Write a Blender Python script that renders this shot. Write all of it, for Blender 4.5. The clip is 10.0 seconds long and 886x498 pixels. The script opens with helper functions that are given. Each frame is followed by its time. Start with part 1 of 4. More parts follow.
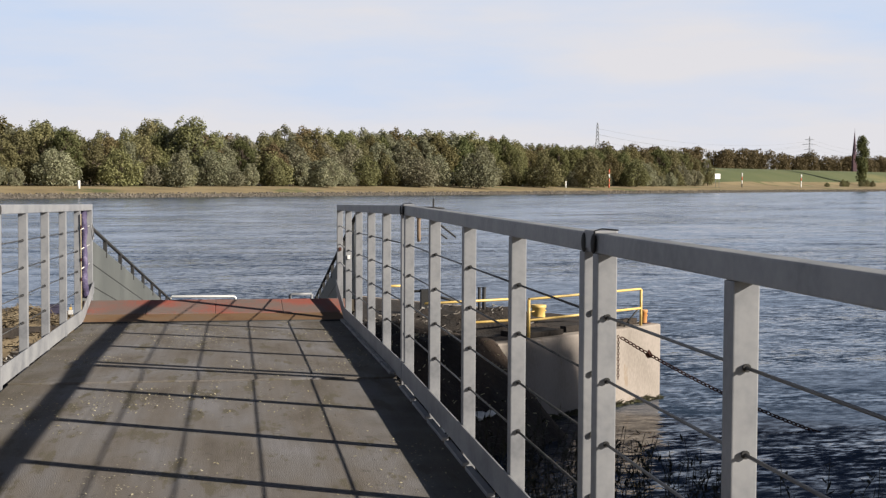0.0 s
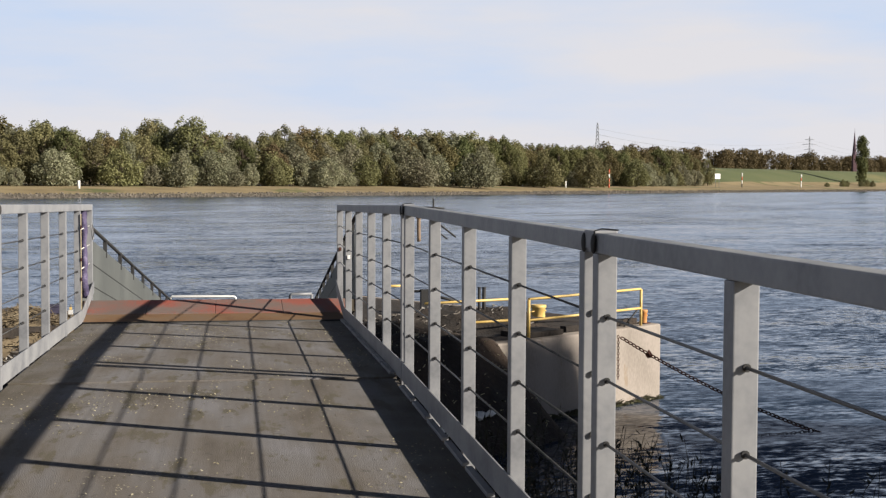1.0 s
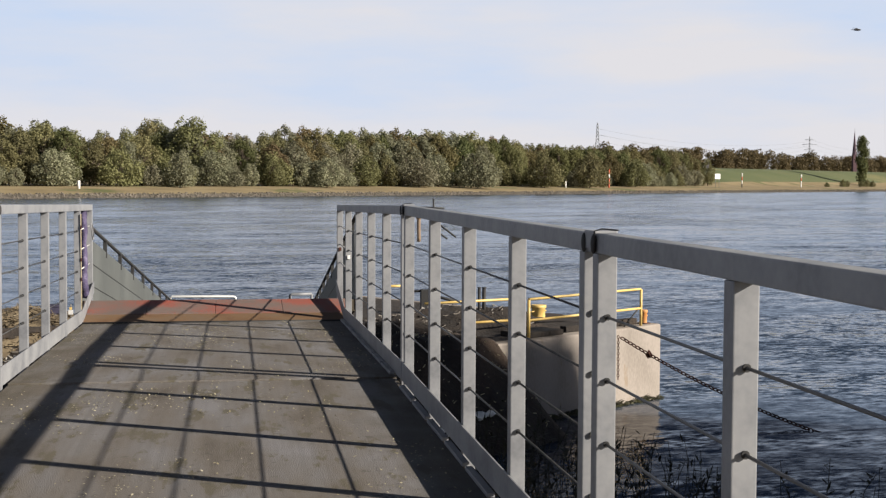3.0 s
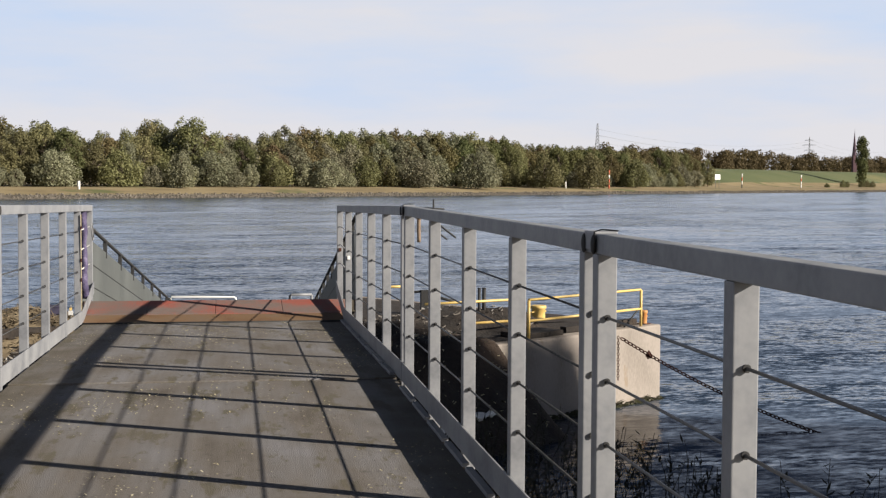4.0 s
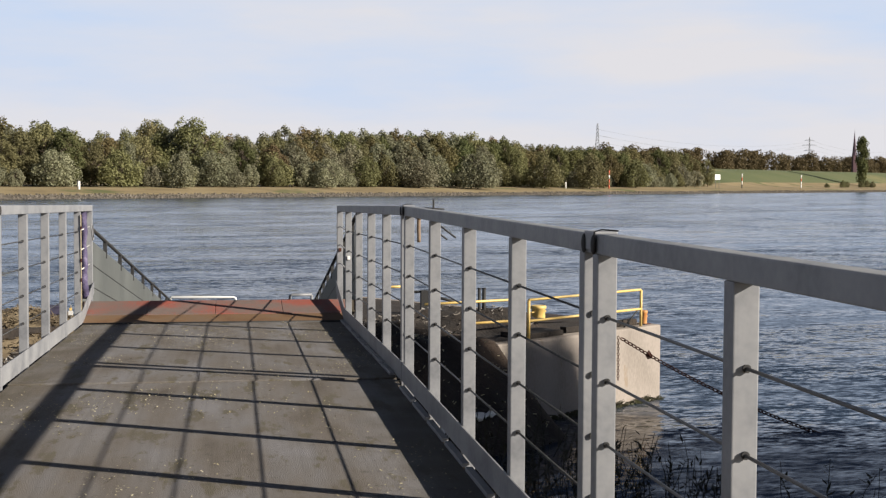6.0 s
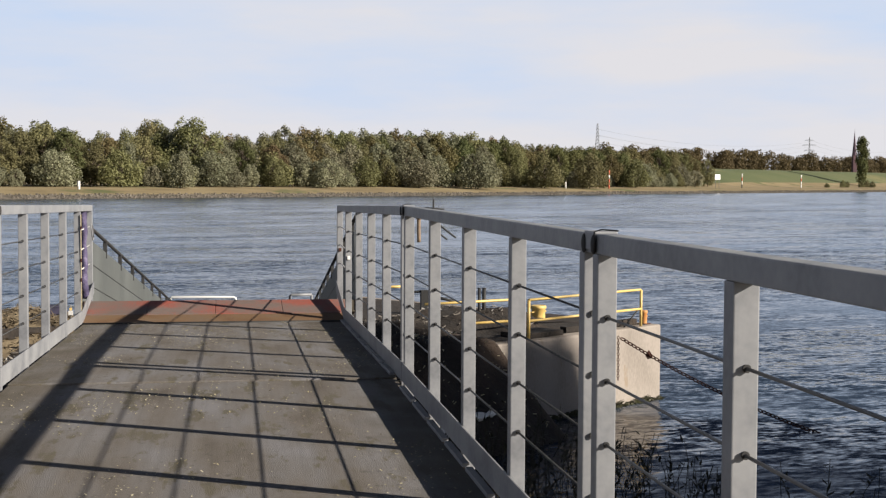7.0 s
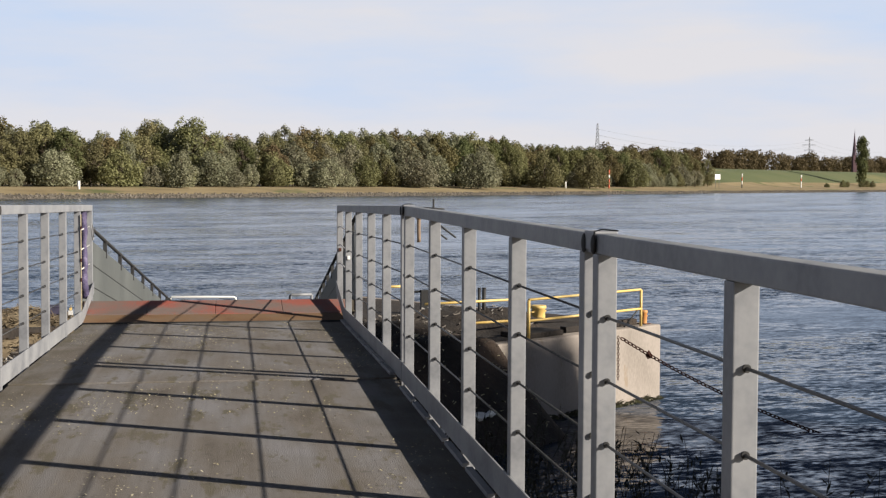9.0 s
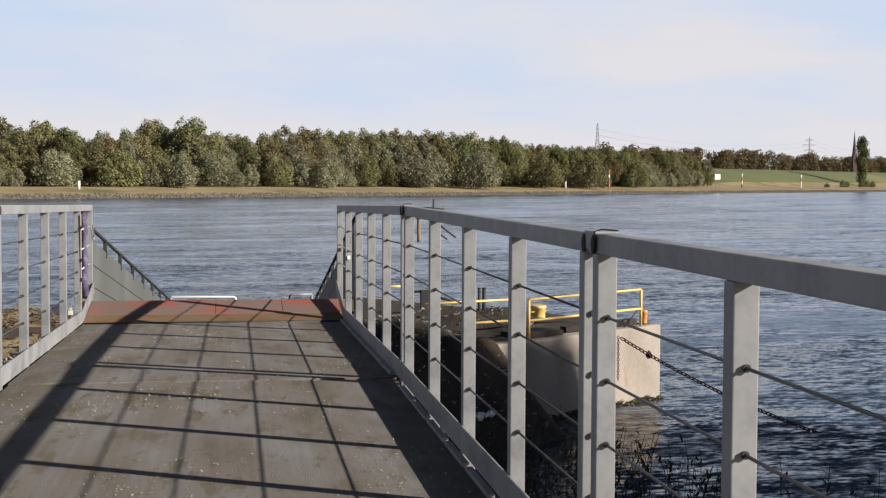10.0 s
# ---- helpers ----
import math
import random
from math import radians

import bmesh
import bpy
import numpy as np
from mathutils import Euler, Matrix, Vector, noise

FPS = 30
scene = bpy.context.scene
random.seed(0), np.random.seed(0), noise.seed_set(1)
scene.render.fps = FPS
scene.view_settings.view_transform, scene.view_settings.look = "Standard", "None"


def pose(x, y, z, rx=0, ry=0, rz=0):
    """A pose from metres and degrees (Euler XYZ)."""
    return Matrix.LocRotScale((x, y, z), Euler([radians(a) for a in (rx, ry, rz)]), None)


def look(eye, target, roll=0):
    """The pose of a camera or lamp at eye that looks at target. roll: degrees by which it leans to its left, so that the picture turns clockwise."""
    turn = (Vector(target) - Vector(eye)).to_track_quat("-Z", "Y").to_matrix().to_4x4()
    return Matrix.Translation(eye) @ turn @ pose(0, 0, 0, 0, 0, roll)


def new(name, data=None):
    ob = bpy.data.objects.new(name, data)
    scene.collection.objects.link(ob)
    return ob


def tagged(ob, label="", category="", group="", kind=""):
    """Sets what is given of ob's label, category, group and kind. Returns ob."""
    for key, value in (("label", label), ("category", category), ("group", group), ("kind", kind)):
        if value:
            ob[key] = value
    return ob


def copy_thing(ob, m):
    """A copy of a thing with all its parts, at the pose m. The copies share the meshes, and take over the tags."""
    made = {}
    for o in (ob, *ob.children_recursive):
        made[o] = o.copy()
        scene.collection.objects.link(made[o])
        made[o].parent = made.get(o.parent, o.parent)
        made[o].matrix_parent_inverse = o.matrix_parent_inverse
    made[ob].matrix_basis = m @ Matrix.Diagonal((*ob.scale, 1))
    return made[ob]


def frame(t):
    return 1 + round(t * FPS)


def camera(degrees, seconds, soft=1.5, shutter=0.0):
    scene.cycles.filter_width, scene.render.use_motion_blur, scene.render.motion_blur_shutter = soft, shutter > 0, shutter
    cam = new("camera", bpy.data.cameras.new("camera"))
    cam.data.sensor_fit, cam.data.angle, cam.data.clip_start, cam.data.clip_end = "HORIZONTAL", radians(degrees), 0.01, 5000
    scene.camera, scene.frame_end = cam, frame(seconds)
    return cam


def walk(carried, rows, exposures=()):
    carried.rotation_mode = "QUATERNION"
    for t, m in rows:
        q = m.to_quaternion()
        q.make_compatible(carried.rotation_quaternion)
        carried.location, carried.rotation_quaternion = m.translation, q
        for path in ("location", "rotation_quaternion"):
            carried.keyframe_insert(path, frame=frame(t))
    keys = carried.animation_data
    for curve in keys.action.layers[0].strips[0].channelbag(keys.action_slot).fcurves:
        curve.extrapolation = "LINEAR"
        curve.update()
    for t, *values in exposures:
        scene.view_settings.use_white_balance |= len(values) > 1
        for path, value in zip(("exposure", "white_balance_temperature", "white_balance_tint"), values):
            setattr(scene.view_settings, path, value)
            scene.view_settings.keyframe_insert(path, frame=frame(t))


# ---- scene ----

# ------------------------------------------------------------ camera
EYE = Vector((0.0, 0.0, 5.0))
YAW, PITCH, ROLL = 0.1562, 0.0504, 0.27


def aim(tilt=0.0):
    p = PITCH - tilt
    way = Vector((math.sin(YAW) * math.cos(p), math.cos(YAW) * math.cos(p), -math.sin(p)))
    return look(EYE, EYE + way * 10, ROLL)


cam = camera(36.86, 10.0, soft=1.3)
walk(cam, [(0.0, aim()), (2.6, aim()), (4.5, aim(0.0006)), (7.5, aim(0.0005)), (10.0, aim(0.0004))],
     exposures=[(0.0, 0.8), (10.0, 0.8)])

# ------------------------------------------------------------ sky and sun
SUN_WAY = Vector((1.93, -1.1, 1.0)).normalized()
world = bpy.data.worlds.new("sky")
scene.world = world
world.use_nodes = True
wn, wl = world.node_tree.nodes, world.node_tree.links
sky = wn.new("ShaderNodeTexSky")
sky.sky_type, sky.sun_disc = "NISHITA", False
sky.sun_elevation = math.asin(SUN_WAY.z)
sky.sun_rotation = math.atan2(SUN_WAY.x, SUN_WAY.y)
sky.air_density, sky.dust_density, sky.ozone_density = 0.14, 0.03, 1.2
coord = wn.new("ShaderNodeTexCoord")
stretch = wn.new("ShaderNodeMapping")
stretch.inputs["Scale"].default_value = (0.8, 1.0, 4.2)
stretch.inputs["Rotation"].default_value = (0.12, 0.25, 0.4)
cirrus = wn.new("ShaderNodeTexNoise")
cirrus.inputs["Scale"].default_value, cirrus.inputs["Detail"].default_value = 3.4, 7.0
cirrus.inputs["Roughness"].default_value = 0.55
veil = wn.new("ShaderNodeMapRange")
veil.inputs["From Min"].default_value, veil.inputs["From Max"].default_value = 0.37, 0.7
veil.inputs["To Min"].default_value, veil.inputs["To Max"].default_value = 0.0, 0.95
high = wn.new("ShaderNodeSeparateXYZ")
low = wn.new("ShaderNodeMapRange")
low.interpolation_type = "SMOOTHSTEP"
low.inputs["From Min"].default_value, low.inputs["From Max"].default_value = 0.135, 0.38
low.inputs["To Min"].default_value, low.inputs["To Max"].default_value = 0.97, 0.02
haze = wn.new("ShaderNodeMapRange")
haze.interpolation_type = "SMOOTHSTEP"
haze.inputs["From Min"].default_value, haze.inputs["From Max"].default_value = 0.0, 0.13
haze.inputs["To Min"].default_value, haze.inputs["To Max"].default_value = 0.8, 0.0
both = wn.new("ShaderNodeMath")
both.operation, both.use_clamp = "ADD", True
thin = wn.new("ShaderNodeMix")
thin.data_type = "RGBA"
tint = wn.new("ShaderNodeMix")
tint.data_type = "RGBA"
tint.inputs[6].default_value, tint.inputs[7].default_value = (6.3, 8.0, 10.8, 1), (9.0, 8.85, 9.2, 1)
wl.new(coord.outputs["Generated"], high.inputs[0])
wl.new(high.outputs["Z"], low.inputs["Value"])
wl.new(high.outputs["Z"], haze.inputs["Value"])
wl.new(coord.outputs["Generated"], stretch.inputs["Vector"])
wl.new(stretch.outputs["Vector"], cirrus.inputs["Vector"])
wl.new(cirrus.outputs["Fac"], veil.inputs["Value"])
wl.new(veil.outputs["Result"], both.inputs[0])
wl.new(haze.outputs["Result"], both.inputs[1])
wl.new(both.outputs[0], tint.inputs[0])
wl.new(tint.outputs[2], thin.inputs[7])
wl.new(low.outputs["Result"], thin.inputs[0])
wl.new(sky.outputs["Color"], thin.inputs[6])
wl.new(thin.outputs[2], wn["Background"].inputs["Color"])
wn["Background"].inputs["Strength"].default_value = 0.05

lamp = bpy.data.lights.new("sun", "SUN")
lamp.energy, lamp.angle, lamp.color = 5.0, radians(0.53), (1.0, 0.91, 0.79)
new("sun", lamp).matrix_world = look(SUN_WAY * 60, (0, 0, 0))


# ------------------------------------------------------------ materials
def material(name, colours, rough=0.6, metal=0.0, scale=3.0, fine=60.0, bump=0.2, depth=0.01, spots=None,
             stretch_by=(1, 1, 1), by_piece=0.0, coords="Object", spec=0.5):
    """Two noises, coarse and fine, blend the colours; the fine one gives relief. spots: (colour, scale, threshold)."""
    m = bpy.data.materials.new(name)
    m.use_nodes = True
    n, l = m.node_tree.nodes, m.node_tree.links
    b = n["Principled BSDF"]
    b.inputs["Roughness"].default_value, b.inputs["Metallic"].default_value = rough, metal
    b.inputs["Specular IOR Level"].default_value = spec
    tc, mp = n.new("ShaderNodeTexCoord"), n.new("ShaderNodeMapping")
    mp.inputs["Scale"].default_value = stretch_by
    l.new(tc.outputs[coords], mp.inputs["Vector"])
    a, f = n.new("ShaderNodeTexNoise"), n.new("ShaderNodeTexNoise")
    a.inputs["Scale"].default_value, a.inputs["Detail"].default_value = scale, 6
    f.inputs["Scale"].default_value, f.inputs["Detail"].default_value = fine, 4
    l.new(mp.outputs[0], a.inputs["Vector"])
    l.new(mp.outputs[0], f.inputs["Vector"])
    add = n.new("ShaderNodeMath")
    add.operation = "MULTIPLY_ADD"
    add.inputs[1].default_value = 0.35
    l.new(f.outputs["Fac"], add.inputs[0])
    sub = n.new("ShaderNodeMath")
    sub.operation = "MULTIPLY_ADD"
    sub.inputs[1].default_value, sub.inputs[2].default_value = 1.0, -0.175
    l.new(a.outputs["Fac"], sub.inputs[0])
    l.new(sub.outputs[0], add.inputs[2])
    ramp = n.new("ShaderNodeValToRGB")
    e = ramp.color_ramp.elements
    e[0].position, e[1].position = 0.3, 0.7
    e[0].color, e[1].color = (*colours[0], 1), (*colours[-1], 1)
    for i, c in enumerate(colours[1:-1], 1):
        x = e.new(0.3 + 0.4 * i / (len(colours) - 1))
        x.color = (*c, 1)
    l.new(add.outputs[0], ramp.inputs["Fac"])
    out = ramp.outputs["Color"]
    if spots:
        s = n.new("ShaderNodeTexNoise")
        s.inputs["Scale"].default_value, s.inputs["Detail"].default_value = spots[1], 5
        s.inputs["Roughness"].default_value = 0.65
        l.new(mp.outputs[0], s.inputs["Vector"])
        r = n.new("ShaderNodeMapRange")
        r.inputs["From Min"].default_value, r.inputs["From Max"].default_value = spots[2], spots[2] + 0.06
        l.new(s.outputs["Fac"], r.inputs["Value"])
        mx = n.new("ShaderNodeMix")
        mx.data_type = "RGBA"
        mx.inputs[7].default_value = (*spots[0], 1)
        l.new(r.outputs["Result"], mx.inputs[0])
        l.new(out, mx.inputs[6])
        out = mx.outputs[2]
    if by_piece:
        info, hsv, mr = n.new("ShaderNodeObjectInfo"), n.new("ShaderNodeHueSaturation"), n.new("ShaderNodeMapRange")
        mr.inputs["To Min"].default_value, mr.inputs["To Max"].default_value = 1 - by_piece, 1 + by_piece
        l.new(info.outputs["Random"], mr.inputs["Value"])
        l.new(mr.outputs["Result"], hsv.inputs["Value"])
        l.new(out, hsv.inputs["Color"])
        out = hsv.outputs["Color"]
    l.new(out, b.inputs["Base Color"])
    rr = n.new("ShaderNodeMapRange")
    rr.inputs["To Min"].default_value, rr.inputs["To Max"].default_value = max(rough - 0.12, 0.03), min(rough + 0.12, 1)
    l.new(a.outputs["Fac"], rr.inputs["Value"])
    l.new(rr.outputs["Result"], b.inputs["Roughness"])
    if bump:
        bp = n.new("ShaderNodeBump")
        bp.inputs["Strength"].default_value, bp.inputs["Distance"].default_value = bump, depth
        l.new(f.outputs["Fac"], bp.inputs["Height"])
        l.new(bp.outputs["Normal"], b.inputs["Normal"])
    return m


def leaf_material(name, dark, light):
    """Foliage: every clump of leaves has its own shade, and every tree its own tint."""
    m = bpy.data.materials.new(name)
    m.use_nodes = True
    n, l = m.node_tree.nodes, m.node_tree.links
    b = n["Principled BSDF"]
    b.inputs["Roughness"].default_value = 0.7
    b.inputs["Specular IOR Level"].default_value = 0.25
    geo, info = n.new("ShaderNodeNewGeometry"), n.new("ShaderNodeObjectInfo")
    mx, hsv = n.new("ShaderNodeMix"), n.new("ShaderNodeHueSaturation")
    mx.data_type = "RGBA"
    mx.inputs[6].default_value, mx.inputs[7].default_value = (*dark, 1), (*light, 1)
    l.new(geo.outputs["Random Per Island"], mx.inputs[0])
    v, h = n.new("ShaderNodeMapRange"), n.new("ShaderNodeMapRange")
    v.inputs["To Min"].default_value, v.inputs["To Max"].default_value = 0.78, 1.24
    h.inputs["To Min"].default_value, h.inputs["To Max"].default_value = 0.472, 0.512
    l.new(info.outputs["Random"], v.inputs["Value"])
    wrap = n.new("ShaderNodeMath")
    wrap.operation = "FRACT"
    times = n.new("ShaderNodeMath")
    times.operation, times.inputs[1].default_value = "MULTIPLY", 7.3
    l.new(info.outputs["Random"], times.inputs[0])
    l.new(times.outputs[0], wrap.inputs[0])
    l.new(wrap.outputs[0], h.inputs["Value"])
    l.new(v.outputs["Result"], hsv.inputs["Value"])
    l.new(h.outputs["Result"], hsv.inputs["Hue"])
    l.new(mx.outputs[2], hsv.inputs["Color"])
    l.new(hsv.outputs["Color"], b.inputs["Base Color"])
    # thin leaves let part of the light through
    trans, both = n.new("ShaderNodeBsdfTranslucent"), n.new("ShaderNodeMixShader")
    both.inputs[0].default_value = 0.35
    l.new(hsv.outputs["Color"], trans.inputs["Color"])
    l.new(b.outputs[0], both.inputs[1])
    l.new(trans.outputs[0], both.inputs[2])
    l.new(both.outputs[0], n["Material Output"].inputs["Surface"])
    return m


def water_material():
    m = bpy.data.materials.new("river_water")
    m.use_nodes = True
    n, l = m.node_tree.nodes, m.node_tree.links
    b = n["Principled BSDF"]
    b.inputs["Base Color"].default_value = (0.026, 0.042, 0.07, 1)
    b.inputs["Roughness"].default_value, b.inputs["IOR"].default_value = 0.1, 1.33
    tc = n.new("ShaderNodeTexCoord")

    def shifted(scale, turn):
        mp = n.new("ShaderNodeMapping")
        mp.vector_type = "TEXTURE"
        mp.inputs["Rotation"].default_value = (0, 0, radians(turn))
        mp.inputs["Scale"].default_value = (1 / scale[0], 1 / scale[1], 1)
        l.new(tc.outputs["Object"], mp.inputs["Vector"])
        return mp.outputs[0]

    # gusts and boils calm or roughen the surface, in broad patches and in narrow ones
    strength = None
    for size, scale, turn, low_to, high_to in ((0.035, (0.6, 1.5), 0, 0.5, 1.45), (0.16, (0.5, 1.6), -38, 0.4, 1.55)):
        gust, calm = n.new("ShaderNodeTexNoise"), n.new("ShaderNodeMapRange")
        gust.inputs["Scale"].default_value, gust.inputs["Detail"].default_value = size, 3
        l.new(shifted(scale, turn), gust.inputs["Vector"])
        calm.inputs["From Min"].default_value, calm.inputs["From Max"].default_value = 0.36, 0.64
        calm.inputs["To Min"].default_value, calm.inputs["To Max"].default_value = low_to, high_to
        l.new(gust.outputs["Fac"], calm.inputs["Value"])
        if strength is None:
            strength = calm.outputs["Result"]
        else:
            times = n.new("ShaderNodeMath")
            times.operation = "MULTIPLY"
            l.new(strength, times.inputs[0])
            l.new(calm.outputs["Result"], times.inputs[1])
            strength = times.outputs[0]
    total = None
    # swell, ripples and fine chop: each noise tips the surface
    for size, sx, sy, tip, turn in ((0.09, 0.7, 1.3, 0.14, -38), (0.4, 0.6, 1.3, 0.15, -44), (1.3, 0.6, 1.3, 0.2, -34), (3.6, 0.55, 1.3, 0.36, -40), (9.0, 0.6, 1.3, 0.32, -30)):
        t, off, amp = n.new("ShaderNodeTexNoise"), n.new("ShaderNodeVectorMath"), n.new("ShaderNodeVectorMath")
        t.inputs["Scale"].default_value, t.inputs["Detail"].default_value = size, 2
        off.operation, off.inputs[1].default_value = "SUBTRACT", (0.5, 0.5, 0.5)
        amp.operation, amp.inputs[1].default_value = "MULTIPLY", (tip, tip, 0.0)
        l.new(shifted((sx, sy), turn), t.inputs["Vector"])
        l.new(t.outputs["Color"], off.inputs[0])
        l.new(off.outputs[0], amp.inputs[0])
        if total is None:
            total = amp.outputs[0]
        else:
            add = n.new("ShaderNodeVectorMath")
            l.new(total, add.inputs[0])
            l.new(amp.outputs[0], add.inputs[1])
            total = add.outputs[0]
    scaled, up, unit = n.new("ShaderNodeVectorMath"), n.new("ShaderNodeVectorMath"), n.new("ShaderNodeVectorMath")
    scaled.operation, unit.operation = "SCALE", "NORMALIZE"
    # constant tilt of all normals to the viewer, so the water mirrors higher sky
    up.inputs[1].default_value = (-0.35 * LEAN, -0.94 * LEAN, 1)
    l.new(total, scaled.inputs[0])
    l.new(strength, scaled.inputs["Scale"])
    l.new(scaled.outputs[0], up.inputs[0])
    l.new(up.outputs[0], unit.inputs[0])
    l.new(unit.outputs[0], b.inputs["Normal"])
    return m


LEAN = 0.06


def deck_material():
    """Gritty coating: grey, dirty brown deepened for shade along both edges, scuffs along the way, worn patches and
    grains.
    """
    m = material("gritty_deck_coating", [(0.09, 0.075, 0.058), (0.132, 0.116, 0.1), (0.15, 0.142, 0.138), (0.182, 0.178, 0.186)], 0.85, 0, 1.6, 120, 0.6, 0.004,
                 spots=((0.1, 0.087, 0.06), 3.0, 0.55), stretch_by=(2.2, 0.6, 1))
    n, l = m.node_tree.nodes, m.node_tree.links
    b = n["Principled BSDF"]
    out = b.inputs["Base Color"].links[0].from_socket
    tc, xyz = n.new("ShaderNodeTexCoord"), n.new("ShaderNodeSeparateXYZ")
    l.new(tc.outputs["Object"], xyz.inputs[0])
    # dirt swept to the edges, with a ragged line, its brown darkened for shade
    rag, mid, dist, edge, sumup = n.new("ShaderNodeTexNoise"), n.new("ShaderNodeMath"), n.new("ShaderNodeMath"), n.new("ShaderNodeMapRange"), n.new("ShaderNodeMath")
    rag.inputs["Scale"].default_value, rag.inputs["Detail"].default_value = 3.0, 7
    l.new(tc.outputs["Object"], rag.inputs["Vector"])
    mid.operation, mid.inputs[1].default_value = "ADD", 0.16
    dist.operation = "ABSOLUTE"
    l.new(xyz.outputs["X"], mid.inputs[0])
    l.new(mid.outputs[0], dist.inputs[0])
    sumup.operation, sumup.inputs[1].default_value = "MULTIPLY_ADD", 0.8
    l.new(rag.outputs["Fac"], sumup.inputs[0])
    l.new(dist.outputs[0], sumup.inputs[2])
    edge.inputs["From Min"].default_value, edge.inputs["From Max"].default_value = 1.2, 1.6
    edge.inputs["To Max"].default_value = 0.85
    l.new(sumup.outputs[0], edge.inputs["Value"])
    dirt_and_shade = n.new("ShaderNodeMix")
    dirt_and_shade.data_type = "RGBA"
    dirt_and_shade.inputs[7].default_value = (0.052, 0.042, 0.025, 1)
    l.new(edge.outputs["Result"], dirt_and_shade.inputs[0])
    l.new(out, dirt_and_shade.inputs[6])
    out = dirt_and_shade.outputs[2]
    # scuffs that run along the way
    lanes, rub, wipe, mul = n.new("ShaderNodeMapping"), n.new("ShaderNodeTexNoise"), n.new("ShaderNodeMapRange"), n.new("ShaderNodeVectorMath")
    lanes.inputs["Scale"].default_value = (26, 0.5, 1)
    l.new(tc.outputs["Object"], lanes.inputs["Vector"])
    l.new(lanes.outputs[0], rub.inputs["Vector"])
    rub.inputs["Scale"].default_value, rub.inputs["Detail"].default_value = 1.4, 4
    wipe.inputs["From Min"].default_value, wipe.inputs["From Max"].default_value = 0.35, 0.65
    wipe.inputs["To Min"].default_value, wipe.inputs["To Max"].default_value = 0.93, 1.07
    l.new(rub.outputs["Fac"], wipe.inputs["Value"])
    mul.operation = "SCALE"
    l.new(out, mul.inputs[0])
    l.new(wipe.outputs["Result"], mul.inputs["Scale"])
    out = mul.outputs[0]
    # grains and pits
    for size, lo, colour, amount in ((150, 0.62, (0.26, 0.25, 0.23), 0.35), (90, 0.64, (0.05, 0.045, 0.038), 0.45), (14, 0.64, (0.06, 0.053, 0.042), 0.5)):
        g, r, mx = n.new("ShaderNodeTexNoise"), n.new("ShaderNodeMapRange"), n.new("ShaderNodeMix")
        g.inputs["Scale"].default_value, g.inputs["Detail"].default_value = size, 2
        l.new(tc.outputs["Object"], g.inputs["Vector"])
        r.inputs["From Min"].default_value, r.inputs["From Max"].default_value, r.inputs["To Max"].default_value = lo, lo + 0.08, amount
        l.new(g.outputs["Fac"], r.inputs["Value"])
        mx.data_type = "RGBA"
        mx.inputs[7].default_value = (*colour, 1)
        l.new(r.outputs["Result"], mx.inputs[0])
        l.new(out, mx.inputs[6])
        out = mx.outputs[2]
    l.new(out, b.inputs["Base Color"])
    return m


GALV = material("galvanised_steel", [(0.165, 0.172, 0.188), (0.236, 0.243, 0.258), (0.292, 0.297, 0.308)], 0.55, 0.1, 5, 45, 0.05, 0.002,
                spots=((0.3, 0.29, 0.27), 9, 0.68))
GALV_WHITE = material("weathered_white_steel", [(0.58, 0.57, 0.55), (0.68, 0.67, 0.65)], 0.6, 0.05, 4, 40, 0.05, 0.002,
                      spots=((0.4, 0.36, 0.3), 7, 0.7))
GRIT = deck_material()
WIRE = material("wire_rope", [(0.05, 0.05, 0.052), (0.11, 0.11, 0.112)], 0.5, 0.6, 30, 400, 0.3, 0.001)
BLACK = material("black_rubber", [(0.012, 0.012, 0.013), (0.03, 0.03, 0.03)], 0.7, 0, 20, 90, 0.1, 0.001)
RED = material("worn_red_steel", [(0.33, 0.075, 0.05), (0.29, 0.085, 0.06), (0.2, 0.12, 0.1), (0.16, 0.13, 0.115), (0.24, 0.1, 0.075)], 0.75, 0.1, 1.6, 50, 0.25, 0.003, by_piece=0.12)
BROWN_STEEL = material("rusty_brown_steel", [(0.12, 0.06, 0.028), (0.17, 0.1, 0.05), (0.15, 0.105, 0.07)], 0.8, 0.1, 3, 60, 0.3, 0.003)
GREY_PAINT = material("grey_green_painted_steel", [(0.068, 0.075, 0.073), (0.112, 0.121, 0.118)], 0.65, 0.0, 1.5, 30, 0.1, 0.002, stretch_by=(1, 1, 0.3))
YELLOW = material("yellow_paint", [(0.6, 0.4, 0.11), (0.74, 0.54, 0.2)], 0.5, 0, 6, 60, 0.1, 0.002, spots=((0.3, 0.16, 0.05), 12, 0.66))
GALV_YELLOW = material("faded_yellow_webbing", [(0.36, 0.29, 0.16), (0.5, 0.43, 0.28)], 0.8, 0, 9, 80, 0.2, 0.001)
ORANGE = material("faded_orange_paint", [(0.51, 0.2125, 0.0595), (0.578, 0.306, 0.119)], 0.55, 0, 6, 60, 0.1, 0.002)
CONCRETE = material("weathered_concrete", [(0.2, 0.175, 0.15), (0.285, 0.25, 0.22), (0.33, 0.29, 0.255)], 0.9, 0, 0.9, 22, 0.3, 0.01,
                    spots=((0.24, 0.19, 0.14), 2.0, 0.62), stretch_by=(1, 1, 0.5))
RUST = material("rusty_chain", [(0.04, 0.016, 0.012), (0.11, 0.04, 0.026)], 0.85, 0.3, 8, 80, 0.3, 0.003)
